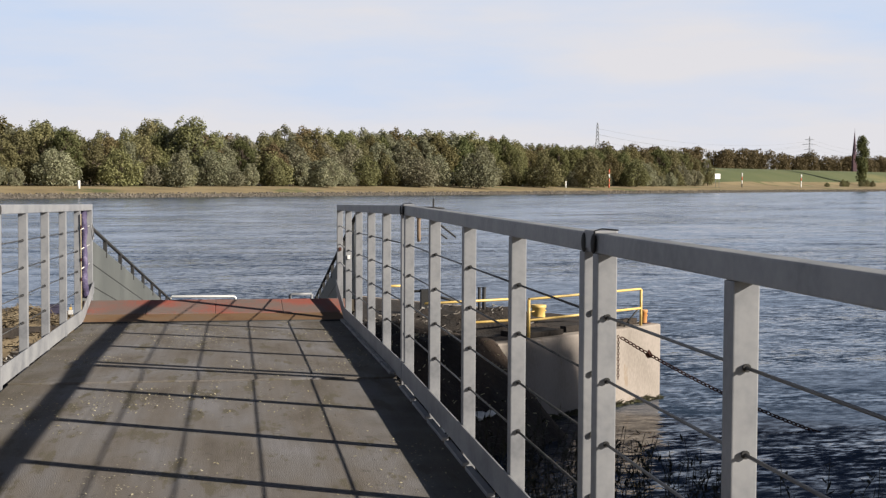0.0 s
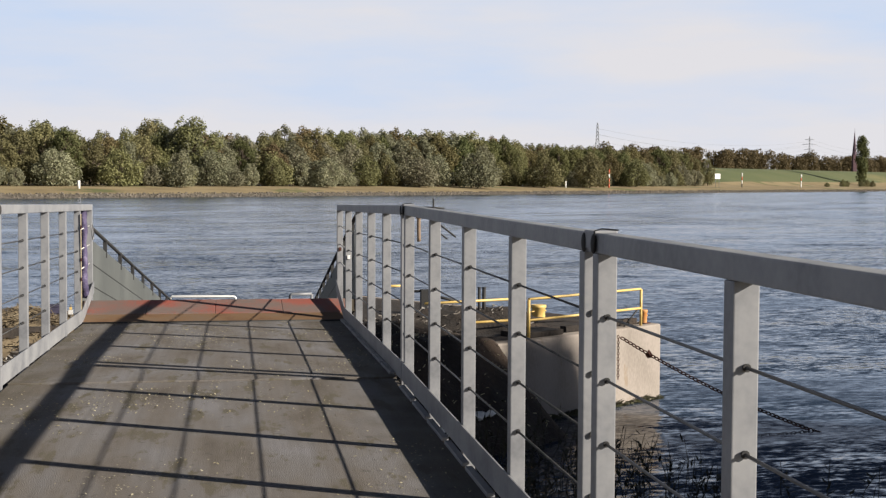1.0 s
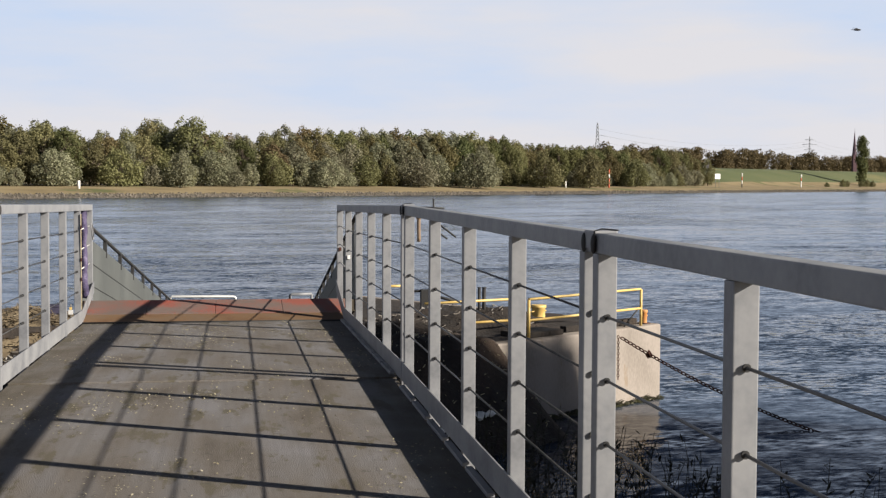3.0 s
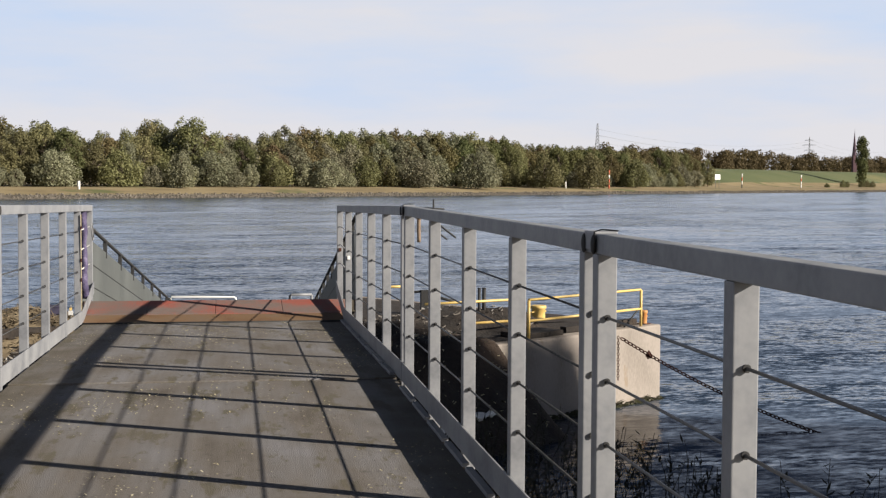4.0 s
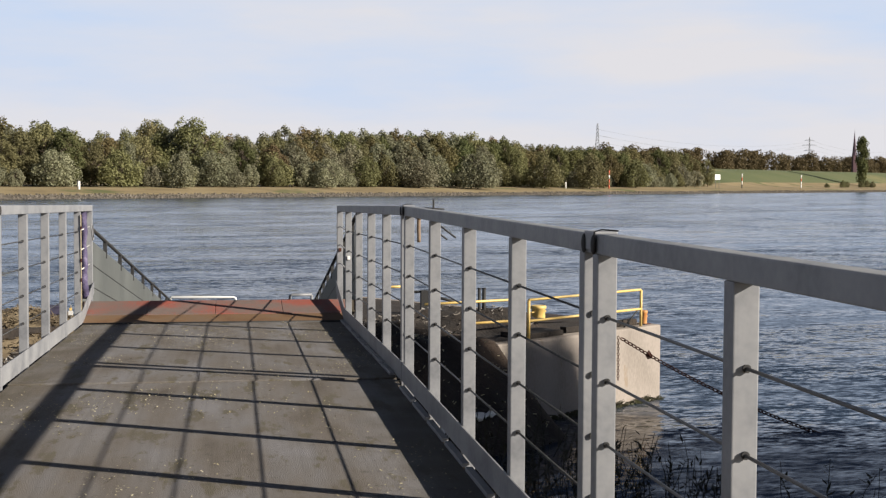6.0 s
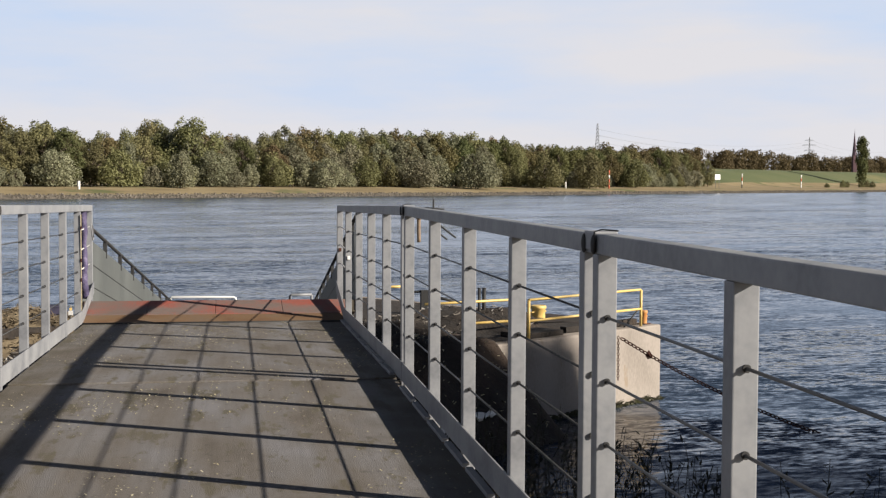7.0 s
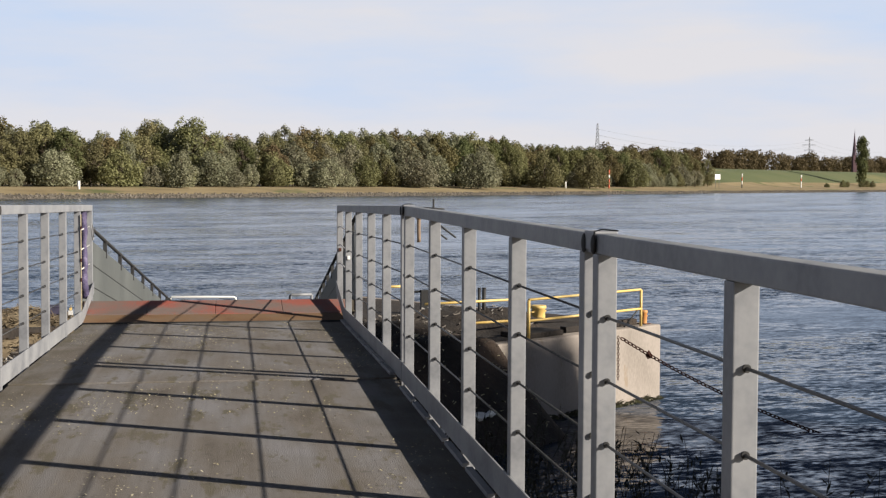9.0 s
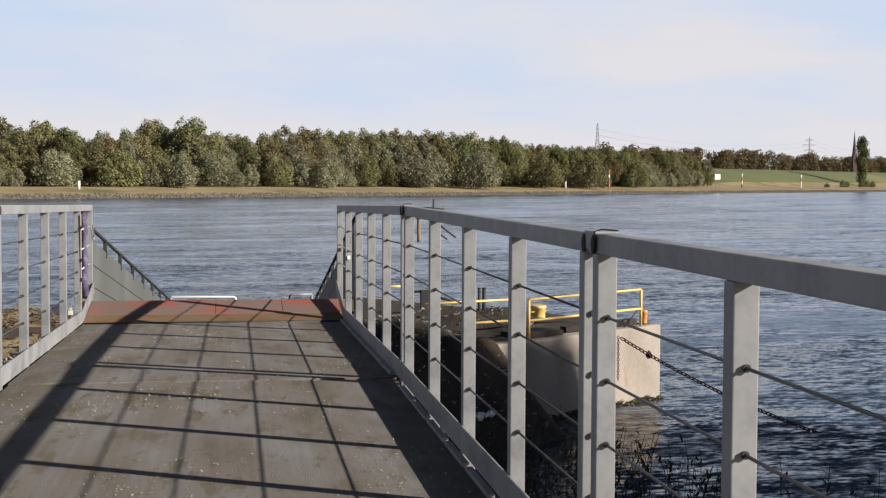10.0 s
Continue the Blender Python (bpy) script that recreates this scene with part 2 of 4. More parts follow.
DEBRIS = material("flood_debris", [(0.009, 0.0068, 0.0055), (0.023, 0.017, 0.013), (0.055, 0.038, 0.027)], 0.95, 0, 0.9, 14, 0.8, 0.05)
TWIG = material("dry_twigs", [(0.025, 0.022, 0.018), (0.12, 0.105, 0.09), (0.5, 0.48, 0.45)], 0.9, 0, 1, 30, 0.1, 0.003)
STONE = material("riprap_stone", [(0.06, 0.052, 0.04), (0.15, 0.13, 0.105)], 0.9, 0, 0.4, 5, 0.3, 0.02)
WHITE = material("white_paint", [(0.76, 0.76, 0.74), (0.82, 0.82, 0.8)], 0.5, 0, 2, 30, 0.05, 0.002)
SIGNAL_RED = material("signal_red_paint", [(0.5, 0.07, 0.03), (0.6, 0.12, 0.05)], 0.5, 0, 2, 30, 0.05, 0.002)
BARK = material("bark", [(0.06, 0.045, 0.03), (0.13, 0.1, 0.075)], 0.9, 0, 2, 20, 0.6, 0.03)
LATTICE = material("lattice_steel", [(0.2, 0.21, 0.22), (0.28, 0.29, 0.3)], 0.6, 0.2, 1, 10, 0, 0)
BRICK_FAR = material("church_brick", [(0.075, 0.04, 0.05), (0.1, 0.055, 0.065)], 0.9, 0, 0.3, 3, 0.1, 0.02)
SLATE = material("spire_slate", [(0.07, 0.04, 0.065), (0.1, 0.06, 0.085)], 0.7, 0, 0.3, 3, 0.1, 0.02)
REED = material("bank_weeds", [(0.012, 0.012, 0.006), (0.035, 0.032, 0.014)], 0.85, 0, 2, 30, 0.1, 0.003)
ALGAE = material("wet_algae", [(0.02, 0.022, 0.008), (0.06, 0.06, 0.02)], 0.6, 0, 3, 30, 0.5, 0.02)
ROPE = material("tan_rope", [(0.16, 0.11, 0.075), (0.26, 0.19, 0.13)], 0.9, 0, 20, 200, 0.4, 0.002)
LITTER = material("leaf_litter", [(0.3, 0.26, 0.14), (0.5, 0.46, 0.34)], 0.9, 0, 30, 60, 0, 0)
BIRD = material("dark_feathers", [(0.03, 0.03, 0.035), (0.06, 0.06, 0.065)], 0.8, 0, 10, 60, 0, 0)
NAVY = material("navy_cloth", [(0.012, 0.012, 0.03), (0.035, 0.03, 0.06)], 0.85, 0, 12, 80, 0.3, 0.004)
LILAC = material("faded_lilac_cloth", [(0.018, 0.014, 0.035), (0.05, 0.04, 0.09), (0.1, 0.085, 0.16), (0.24, 0.21, 0.31)], 0.85, 0, 7, 60, 0.4, 0.006)
STRAW = material("dry_straw", [(0.05, 0.037, 0.022), (0.12, 0.092, 0.056), (0.22, 0.175, 0.11)], 0.9, 0, 1.5, 30, 0.1, 0.003)
WATER = water_material()
LEAF_OLIVE = leaf_material("olive_willow_leaves", (0.166, 0.166, 0.075), (0.222, 0.218, 0.103))
LEAF_SILVER = leaf_material("silvery_willow_leaves", (0.208, 0.212, 0.134), (0.268, 0.268, 0.176))
LEAF_DARK = leaf_material("dark_poplar_leaves", (0.108, 0.122, 0.050), (0.146, 0.157, 0.065))
LEAF_RUST = leaf_material("autumn_leaves", (0.146, 0.124, 0.058), (0.185, 0.155, 0.076))


def ground_material():
    """Damp earth by the water, straw-coloured grass on the bank, green pasture behind."""
    m = material("river_land", [(0.17, 0.13, 0.065), (0.245, 0.19, 0.098), (0.29, 0.23, 0.125)], 0.95, 0, 0.05, 1.2, 0.5, 0.08,
                 spots=((0.11, 0.12, 0.04), 0.03, 0.58))
    return m


LAND = ground_material()
PASTURE = material("green_pasture", [(0.075, 0.095, 0.034), (0.095, 0.115, 0.044), (0.12, 0.13, 0.055)], 0.95, 0, 0.02, 0.7, 0.4, 0.05,
                   spots=((0.17, 0.16, 0.065), 0.012, 0.6))


# ------------------------------------------------------------ mesh tools
def mesh_of(name, bm, mat, smooth=False):
    me = bpy.data.meshes.new(name)
    bm.to_mesh(me)
    bm.free()
    me.materials.append(mat)
    if smooth:
        for p in me.polygons:
            p.use_smooth = True
    return me


def part(name, bm, mat, parent=None, label="", smooth=False, at=None):
    ob = new(name, mesh_of(name, bm, mat, smooth) if isinstance(bm, bmesh.types.BMesh) else bm)
    if parent:
        ob.parent = parent
    if at is not None:
        ob.matrix_basis = at
    return tagged(ob, label)


def box(bm, x0, x1, y0, y1, z0, z1, bevel=0.0, m=None):
    v = [bm.verts.new((x, y, z)) for x in (x0, x1) for y in (y0, y1) for z in (z0, z1)]
    fs = [bm.faces.new([v[i] for i in f]) for f in
          ((0, 1, 3, 2), (4, 6, 7, 5), (0, 4, 5, 1), (2, 3, 7, 6), (0, 2, 6, 4), (1, 5, 7, 3))]
    if bevel:
        es = list({e for f in fs for e in f.edges})
        r = bmesh.ops.bevel(bm, geom=es, offset=bevel, segments=2, affect="EDGES", profile=0.6)
        v = list({w for f in r["faces"] for w in f.verts} | {w for w in v if w.is_valid})
    if m is not None:
        bmesh.ops.transform(bm, matrix=m, verts=[w for w in v if w.is_valid])
    return bm


def bx(*a, **k):
    return box(bmesh.new(), *a, **k)


def tube(bm, a, b, r0, r1=None, n=8):
    a, b = Vector(a), Vector(b)
    r1 = r0 if r1 is None else r1
    q = (b - a).to_track_quat("Z", "Y")
    rings = []
    for p, r in ((a, r0), (b, r1)):
        rings.append([bm.verts.new(p + q @ Vector((r * math.cos(2 * math.pi * i / n), r * math.sin(2 * math.pi * i / n), 0))) for i in range(n)])
    for i in range(n):
        f = bm.faces.new((rings[0][i], rings[0][(i + 1) % n], rings[1][(i + 1) % n], rings[1][i]))
        f.smooth = True
    bm.faces.new(rings[0][::-1])
    bm.faces.new(rings[1])
    return bm


def pipe(bm, pts, r, n=8):
    """A bent pipe through pts with mitred rings."""
    pts = [Vector(p) for p in pts]
    rings = []
    for i, p in enumerate(pts):
        d = (pts[min(i + 1, len(pts) - 1)] - pts[max(i - 1, 0)]).normalized()
        side = d.cross(Vector((0.31, 0.17, 0.93))).normalized()
        up = side.cross(d)
        rings.append([bm.verts.new(p + r * (math.cos(2 * math.pi * k / n) * side + math.sin(2 * math.pi * k / n) * up)) for k in range(n)])
    for a, b in zip(rings, rings[1:]):
        for k in range(n):
            f = bm.faces.new((a[k], a[(k + 1) % n], b[(k + 1) % n], b[k]))
            f.smooth = True
    bm.faces.new(rings[0][::-1])
    bm.faces.new(rings[-1])
    return bm


def empty(name, m, label, category, group="", kind=""):
    ob = new(name)
    ob.matrix_basis = m
    return tagged(ob, label, category, group, kind)


# ------------------------------------------------------------ land and river
ALONG, ACROSS = Vector((0.722, 0.692, 0)), Vector((-0.692, 0.722, 0))   # the river's line, and the way over it


def at_river(s, n, z=0.0):
    return ALONG * s + ACROSS * n + Vector((0, 0, z))


PROFILE = [(-4000, 6), (-300, 4.5), (-40, 3.6), (-12, 2.6), (2, 1.2), (7, 0.0), (13, -1.2), (30, -3), (285, -3), (300, -0.8), (306.5, 0.0), (311, 1.1),
           (314, 1.35), (328, 2.3), (345, 3.1), (380, 3.4), (700, 4), (1500, 5), (4800, 6)]


def land_height(s, n):
    for (a, za), (b, zb) in zip(PROFILE, PROFILE[1:]):
        if a <= n <= b:
            z = za + (zb - za) * (n - a) / (b - a)
            break
    z += 0.25 * noise.noise(Vector((s * 0.05, n * 0.05, 1.0))) * min(1, abs(n - 306) / 15, abs(n - 7) / 10)
    if n > 340:   # the rise with the pasture, downstream of the wood
        side = min(1, max(0, (s - 690) / 130))
        back = min(1, max(0, (n - 352) / 75))
        side, back = side * side * (3 - 2 * side), back * back * (3 - 2 * back)
        z += 12.5 * side * back
    return z


def build_ground():
    ss = sorted(set([-4000, -2000, -800, -300] + list(range(-120, 1100, 10)) + [1200, 1500, 2200, 3500, 5000]))
    ns = sorted(set([-4000, -1000, -300, -100, -40, -25, -18, -12, -8, -5, -2, 0, 2, 4, 5.5, 7, 9, 11, 13, 20, 30, 100, 200, 285, 300, 303, 306.5, 309, 311, 314, 320, 328,
                     336, 345] + list(range(355, 480, 10)) + [520, 600, 700, 1000, 1500, 2500, 4800]))
    bm = bmesh.new()
    grid = [[bm.verts.new(at_river(s, n, land_height(s, n))) for n in ns] for s in ss]
    for i in range(len(ss) - 1):
        for j in range(len(ns) - 1):
            f = bm.faces.new((grid[i][j], grid[i + 1][j], grid[i + 1][j + 1], grid[i][j + 1]))
            f.smooth = True
            f.material_index = 1 if ns[j] >= 375 and ss[i] > 640 else 2 if 285 <= ns[j] < 311 else 0
    ob = part("ground", bm, LAND)
    ob.data.materials.append(PASTURE)
    ob.data.materials.append(STONE)
    tagged(ob, "river banks of straw grass with green pasture on the rise", "ground", kind="structure")


build_ground()


def build_water():
    bm = bmesh.new()
    vs = [bm.verts.new(Vector((s, n, 0))) for s, n in ((-4500, -45), (5500, -45), (5500, 340), (-4500, 340))]
    bm.faces.new(vs)
    ob = part("water", bm, WATER)
    return tagged(ob, "wide grey-blue river with small wind ripples", "river", kind="structure")


river = build_water()

# ------------------------------------------------------------ gangway
XL, XR, DECK, FOOT = -1.337, 1.010, 3.815, 3.75   # FOOT: the datum of the railings
HINGE, SEAM, DECK_END, SLOPE = 7.731, 7.95, 11.8, 0.0171
RAIL_TOP, BAY, POST = 1.112, 1.0, 0.055
WIRES = (0.882, 0.707, 0.531, 0.353)


def build_decks():
    near = empty("gangway", pose(0, 0, DECK), "steel gangway deck with gritty grey-brown coating", "gangway", kind="structure")
    bm = bx(XL + 0.042, XR - 0.042, -6, SEAM - 0.024, -0.06, 0, bevel=0.004)
    part("deck_plate", bm, GRIT, near)
    for x in (XL, (XL + XR) / 2, XR):
        part("girder", bx(x - 0.05, x + 0.05, -6, SEAM - 0.05, -0.4, -0.175 if abs(x + 0.16) > 0.5 else -0.062), GALV, near)
    for x, s in ((XR, -1),):
        for k in range(24):
            part("edge_strip", bx(min(x + s * 0.044, x + s * 0.075), max(x + s * 0.044, x + s * 0.075), -5.6 + k * 0.55, -5.12 + k * 0.55, 0.002, 0.02, bevel=0.003), GALV, near)
    far = empty("gangway", Matrix.Translation((0, SEAM, DECK)) @ Matrix.Rotation(-math.atan(SLOPE), 4, "X"),
                "sloping end deck of the steel gangway", "gangway", kind="structure")
    ln = DECK_END - SEAM
    part("deck_plate", bx(XL + 0.042, XR - 0.042, -0.02, ln, -0.06, 0.01, bevel=0.004), GRIT, far)
    for x in (XL, (XL + XR) / 2, XR):
        part("girder", bx(x - 0.05, x + 0.05, 0.05, ln - 0.05, -0.4, -0.175 if abs(x + 0.16) > 0.5 else -0.062), GALV, far)
    for x, s in ((XR, -1),):
        k = 0
        while k * 0.55 < ln - 0.1:
            part("edge_strip", bx(min(x + s * 0.044, x + s * 0.075), max(x + s * 0.044, x + s * 0.075), k * 0.55 + 0.06, min(ln, k * 0.55 + 0.55), 0.012, 0.03, bevel=0.003), GALV, far)
            k += 1
    return near, far


build_decks()


def build_supports():
    """Concrete abutment on the bank and a pile bent under the outer end."""
    root = empty("abutment", pose(-0.16, -5.4, 0), "plain concrete abutment under the gangway", "abutment", kind="structure")
    part("body", bx(-1.6, 1.6, -1.2, 0.8, 1.0, DECK - 0.402, bevel=0.03), CONCRETE, root)
    root = empty("pile_bent", pose(-0.16, 10.6, 0), "steel pile bent under the gangway end", "pile bent", kind="structure")
    part("cap_beam", bx(-1.35, 1.35, -0.12, 0.12, 3.05, DECK - 0.452, bevel=0.01), BROWN_STEEL, root)
    for x in (-1.0, 1.0):
        part("pile", tube(bmesh.new(), (x, 0, -2), (x, 0, 3.05), 0.16, n=14), BROWN_STEEL, root)


build_supports()


def build_railing(bays, inner, end_panel=False, mat=GALV, label=""):
    """One railing section along +y from its joint; inner: the side (-1 or 1) on which the kick plate sits."""
    root = empty("railing", Matrix(), label, "railing", "gangway railings")
    lead = 0.0715
    length = 2 * lead + bays * BAY
    h = POST / 2
    top = RAIL_TOP
    part("top_rail", bx(-h - 0.001, h + 0.001, 0.004, length - 0.004, top - 0.056, top, bevel=0.004), mat, root)
    post = mesh_of("post", bx(-h, h, 0, POST, -0.12, top - 0.057, bevel=0.003), mat)
    ys = [lead + i * BAY for i in range(bays + 1)]
    for y in ys:
        part("post", post, mat, root, at=pose(0, y - 0.0005, 0))
    x = inner * (h + 0.006)
    part("kick_plate", bx(min(x - 0.004, x + 0.004), max(x - 0.004, x + 0.004), 0.01, length - 0.01, 0.084, 0.194, bevel=0.002), mat, root)
    for z in WIRES:
        part("wire_rope", tube(bmesh.new(), (0, lead, z), (0, length - lead + 0.03, z), 0.004, n=8), WIRE, root, "dark wire rope")
    knob = mesh_of("rope_clamp", tube(bmesh.new(), (0, -0.007, 0), (0, 0.0, 0), 0.009, 0.008, 10), BLACK)
    for y in ys:
        for z in WIRES:
            part("rope_clamp", knob, BLACK, root, at=pose(0, y - 0.001, z))
    # the joint: a sleeve over the butt of two rails, with two black plugs
    sleeve = part("sleeve", bx(-h - 0.006, h + 0.006, -0.055, 0.055, top - 0.046, top + 0.006, bevel=0.004), mat, root)
    for y in (-0.05, 0.05):
        plug = bmesh.new()
        bmesh.ops.create_uvsphere(plug, u_segments=12, v_segments=8, radius=1,
                                  matrix=Matrix.Translation((inner * (h + 0.007), y, top - 0.03)) @ Matrix.Diagonal((0.008, 0.015, 0.028, 1)))
        part("joint_plug", plug, BLACK, sleeve, "black rubber plug")
    part("tie_wire", pipe(bmesh.new(), [(inner * (h + 0.009), -0.064, top - 0.05), (inner * (h + 0.009), -0.064, top + 0.006), (inner * h * 0.6, -0.07, top + 0.012),
                                        (0.0, -0.17, top + 0.012)], 0.0022, 6), BLACK, root, "black tie wire")
    if end_panel:
        y0, y1 = length, length + 0.95
        bm = bx(-h, h, y0 + 0.002, y1, top - 0.056, top, bevel=0.004)
        part("end_rail", bm, mat, root, at=pose(0, 0, 0.0))
        part("post", post, mat, root, at=pose(0, y1 - POST, 0.0))
        bm = bx(x - 0.004, x + 0.004, y0 - 0.005, y1, 0.084, 0.194, bevel=0.002)
        for v in bm.verts:
            v.co.z += max(0, (v.co.y - y0) / 0.95) * 0.2
        part("kick_plate", bm, mat, root)
        for z in WIRES[:3]:
            part("wire_rope", tube(bmesh.new(), (0, y0 - lead, z), (0, y1, z + 0.03), 0.0055, n=8), GALV_WHITE, root, "pale wire rope")
        for y, z, mat, kind in ((y0 - lead - 0.004, 0.65, WHITE, "small white reflector"), (y1 - POST - 0.004, 0.69, RUST, "small dull red reflector")):
            if inner < 0:
                part("reflector", bx(-0.013, 0.012, y - 0.008, y, z - 0.02, z + 0.014, bevel=0.003), mat, root, kind)
    return root


RIGHT = build_railing(4, -1, label="galvanised steel railing with square posts and wire ropes")
LEN = 4 * BAY + 0.143
RIGHT.matrix_basis = pose(XR, HINGE - LEN, FOOT)
copy_thing(RIGHT, pose(XR, HINGE - 2 * LEN, FOOT))
copy_thing(RIGHT, pose(XR, HINGE - 3 * LEN, FOOT))
LEFT = build_railing(4, 1, label="galvanised steel railing with square posts and wire ropes")
LEFT.matrix_basis = pose(XL, HINGE - LEN, FOOT)
copy_thing(LEFT, pose(XL, HINGE - 2 * LEN, FOOT))
copy_thing(LEFT, pose(XL, HINGE - 3 * LEN, FOOT))
tilt = Matrix.Rotation(-math.atan(SLOPE), 4, "X")
for x, s in ((XR, -1), (XL, 1)):
    r = build_railing(4, s, end_panel=True, label="galvanised railing section with a short end panel")
    r.matrix_basis = Matrix.Translation((x, HINGE, FOOT)) @ tilt


def build_tarp():
    """A dark cloth, rolled and tied upright in the end panel."""
    bm = bmesh.new()
    pts = [(0.006 * math.sin(i * 1.1), 0.008 * math.sin(i * 0.7 + 1), 0.14 + 0.05 * i) for i in range(17)]
    pipe(bm, pts, 0.032, 9)
    for v in bm.verts:
        v.co += Vector((1, 1, 0)) * 0.012 * noise.noise(v.co * 14)
    ob = part("rolled_cloth", bm, LILAC, at=pose(XL + 0.0, 12.35, DECK - 0.02))
    tagged(ob, "faded lilac and navy cloth rolled up and tied to the railing", "cloth")
    root = empty("rope_loop", pose(XL + 0.02, 12.62, FOOT + 0.78), "loop of thin grey rope hung on the end post", "rope")
    part("loop", pipe(bmesh.new(), [(0.03, 0.09 * math.cos(a) - 0.02, 0.06 * math.sin(a) - 0.05 * math.cos(a)) for a in [i * 0.52 for i in range(13)]], 0.006, 6), GALV, root)


build_tarp()


def build_small_hangings():
    """A rope end left hanging under the top rail."""
    root = empty("rope_end", pose(XR + 0.045, 7.6, FOOT + 0.92), "frayed tan rope end hanging under the top rail", "rope")
    part("strand", pipe(bmesh.new(), [(0, 0.004 * math.sin(i), 0.13 - 0.024 * i) for i in range(7)], 0.011, 7), ROPE, root)
    part("knot", tube(bmesh.new(), (0, 0, 0.118), (0, 0, 0.145), 0.016, 0.014, 8), ROPE, root)


build_small_hangings()


def build_strap():
    root = empty("strap", pose(XL + 0.034, 11.81, FOOT), "faded yellow strap taped along a railing post", "strap")
    part("band", bx(-0.003, 0.003, -0.0045, 0.0045, 0.13, 0.96, bevel=0.001), GALV_YELLOW, root)
    for z in (0.38, 0.55, 0.83):
        part("tape", bx(-0.005, 0.005, -0.007, 0.007, z, z + 0.03, bevel=0.0015), RUST, root)


build_strap()


def build_flap():
    """The hinged end: a rusty strip and the worn red plates rise to a crest; behind it the ramp runs down to the landing."""
    z0 = DECK - SLOPE * (DECK_END - SEAM) + 0.016
    root = empty("landing_ramp", Matrix.Translation((0, DECK_END, z0)), "landing ramp with worn red plates and raised grey sides", "ramp", kind="structure")
    rise = Matrix.Rotation(math.atan(FLAP_RISE), 4, "X")
    part("hinge_strip", bx(-1.36, 1.02, 0.035, 0.35, -0.05, -0.004, bevel=0.004), BROWN_STEEL, root, "rusty brown steel strip", at=rise)
    part("hinge_pin", tube(bmesh.new(), (-1.33, 0.006, -0.012), (0.99, 0.006, -0.012), 0.02, n=10), BLACK, root)
    k = 4
    w = 2.45 / k
    for i in range(k):
        part("red_plate", bx(-1.395 + i * w + 0.0015, -1.395 + (i + 1) * w - 0.0015, 0.356, 0.95, -0.05, 0.0, bevel=0.004), RED, root, at=rise)
    # the far slope, with its side walls
    down = Matrix.Translation((0, 0.955, 0.95 * FLAP_RISE - 0.006)) @ Matrix.Rotation(-math.atan(0.157), 4, "X") @ Matrix.Rotation(-0.026, 4, "Z")
    lr = 11.9
    part("ramp_deck", bx(-1.44, 1.16, 0.01, lr, -0.12, -0.006, bevel=0.004), GRIT, root, at=down)
    for x in (-1.43, 1.165):
        wall = part("side_wall", bx(x - 0.012, x + 0.012, 0.0, lr, -0.1, 0.66), GREY_PAINT, root, "grey-green painted steel side wall", at=down)
        part("handrail", pipe(bmesh.new(), [(x, -0.1, 0.79), (x, lr * 0.5, 0.79), (x, lr, 0.79), (x, lr + 0.1, 0.65)], 0.02), BLACK, wall, "black tube handrail")
        for z in (0.2, 0.42):
            part("seam", bx(x - 0.0145, x + 0.0145, 0.02, lr - 0.02, z, z + 0.01), BLACK, wall)
        for i in range(8):
            part("bracket", bx(x - 0.02, x + 0.02, 0.45 + i * 1.45, 0.49 + i * 1.45, 0.6, 0.79), BLACK, wall)
    return root


FLAP_RISE = 0.12
build_flap()


# ------------------------------------------------------------ landing platform
PONT = Matrix.Translation((9.8, 29.6, 0)) @ Matrix.Rotation(math.atan2(0.6, 0.8), 4, "Z")
TOP = 1.74


def build_platform():
    root = empty("landing_platform", PONT, "weathered concrete landing platform with a weedy waterline", "platform", kind="structure")
    bm = bx(-20, 0, 0, 10.4, -3, TOP, bevel=0.05)
    part("concrete_body", bm, CONCRETE, root)
    # weed growing along the waterline
    bm = bmesh.new()
    rnd = random.Random(4)
    for i in range(900):
        x, side = rnd.uniform(-6, 0), rnd.random() < 0.85
        p = Vector((x, -0.02, rnd.uniform(-0.05, 0.1) + 0.08 * noise.noise(Vector((x * 2, 0, 0))))) if side else Vector((0.02, rnd.uniform(0, 2), rnd.uniform(-0.05, 0.12)))
        d = Vector((rnd.uniform(-0.4, 0.4), rnd.uniform(-1, -0.2) if side else rnd.uniform(-0.3, 0.3), rnd.uniform(-0.7, 0.4))).normalized() * rnd.uniform(0.06, 0.2)
        w = Vector((0.02, 0.01, 0.015))
        bm.faces.new([bm.verts.new(c) for c in (p - w, p + w, p + d)])
    part("waterline_weed", bm, ALGAE, root, "wet green-brown weed")
    return root


build_platform()


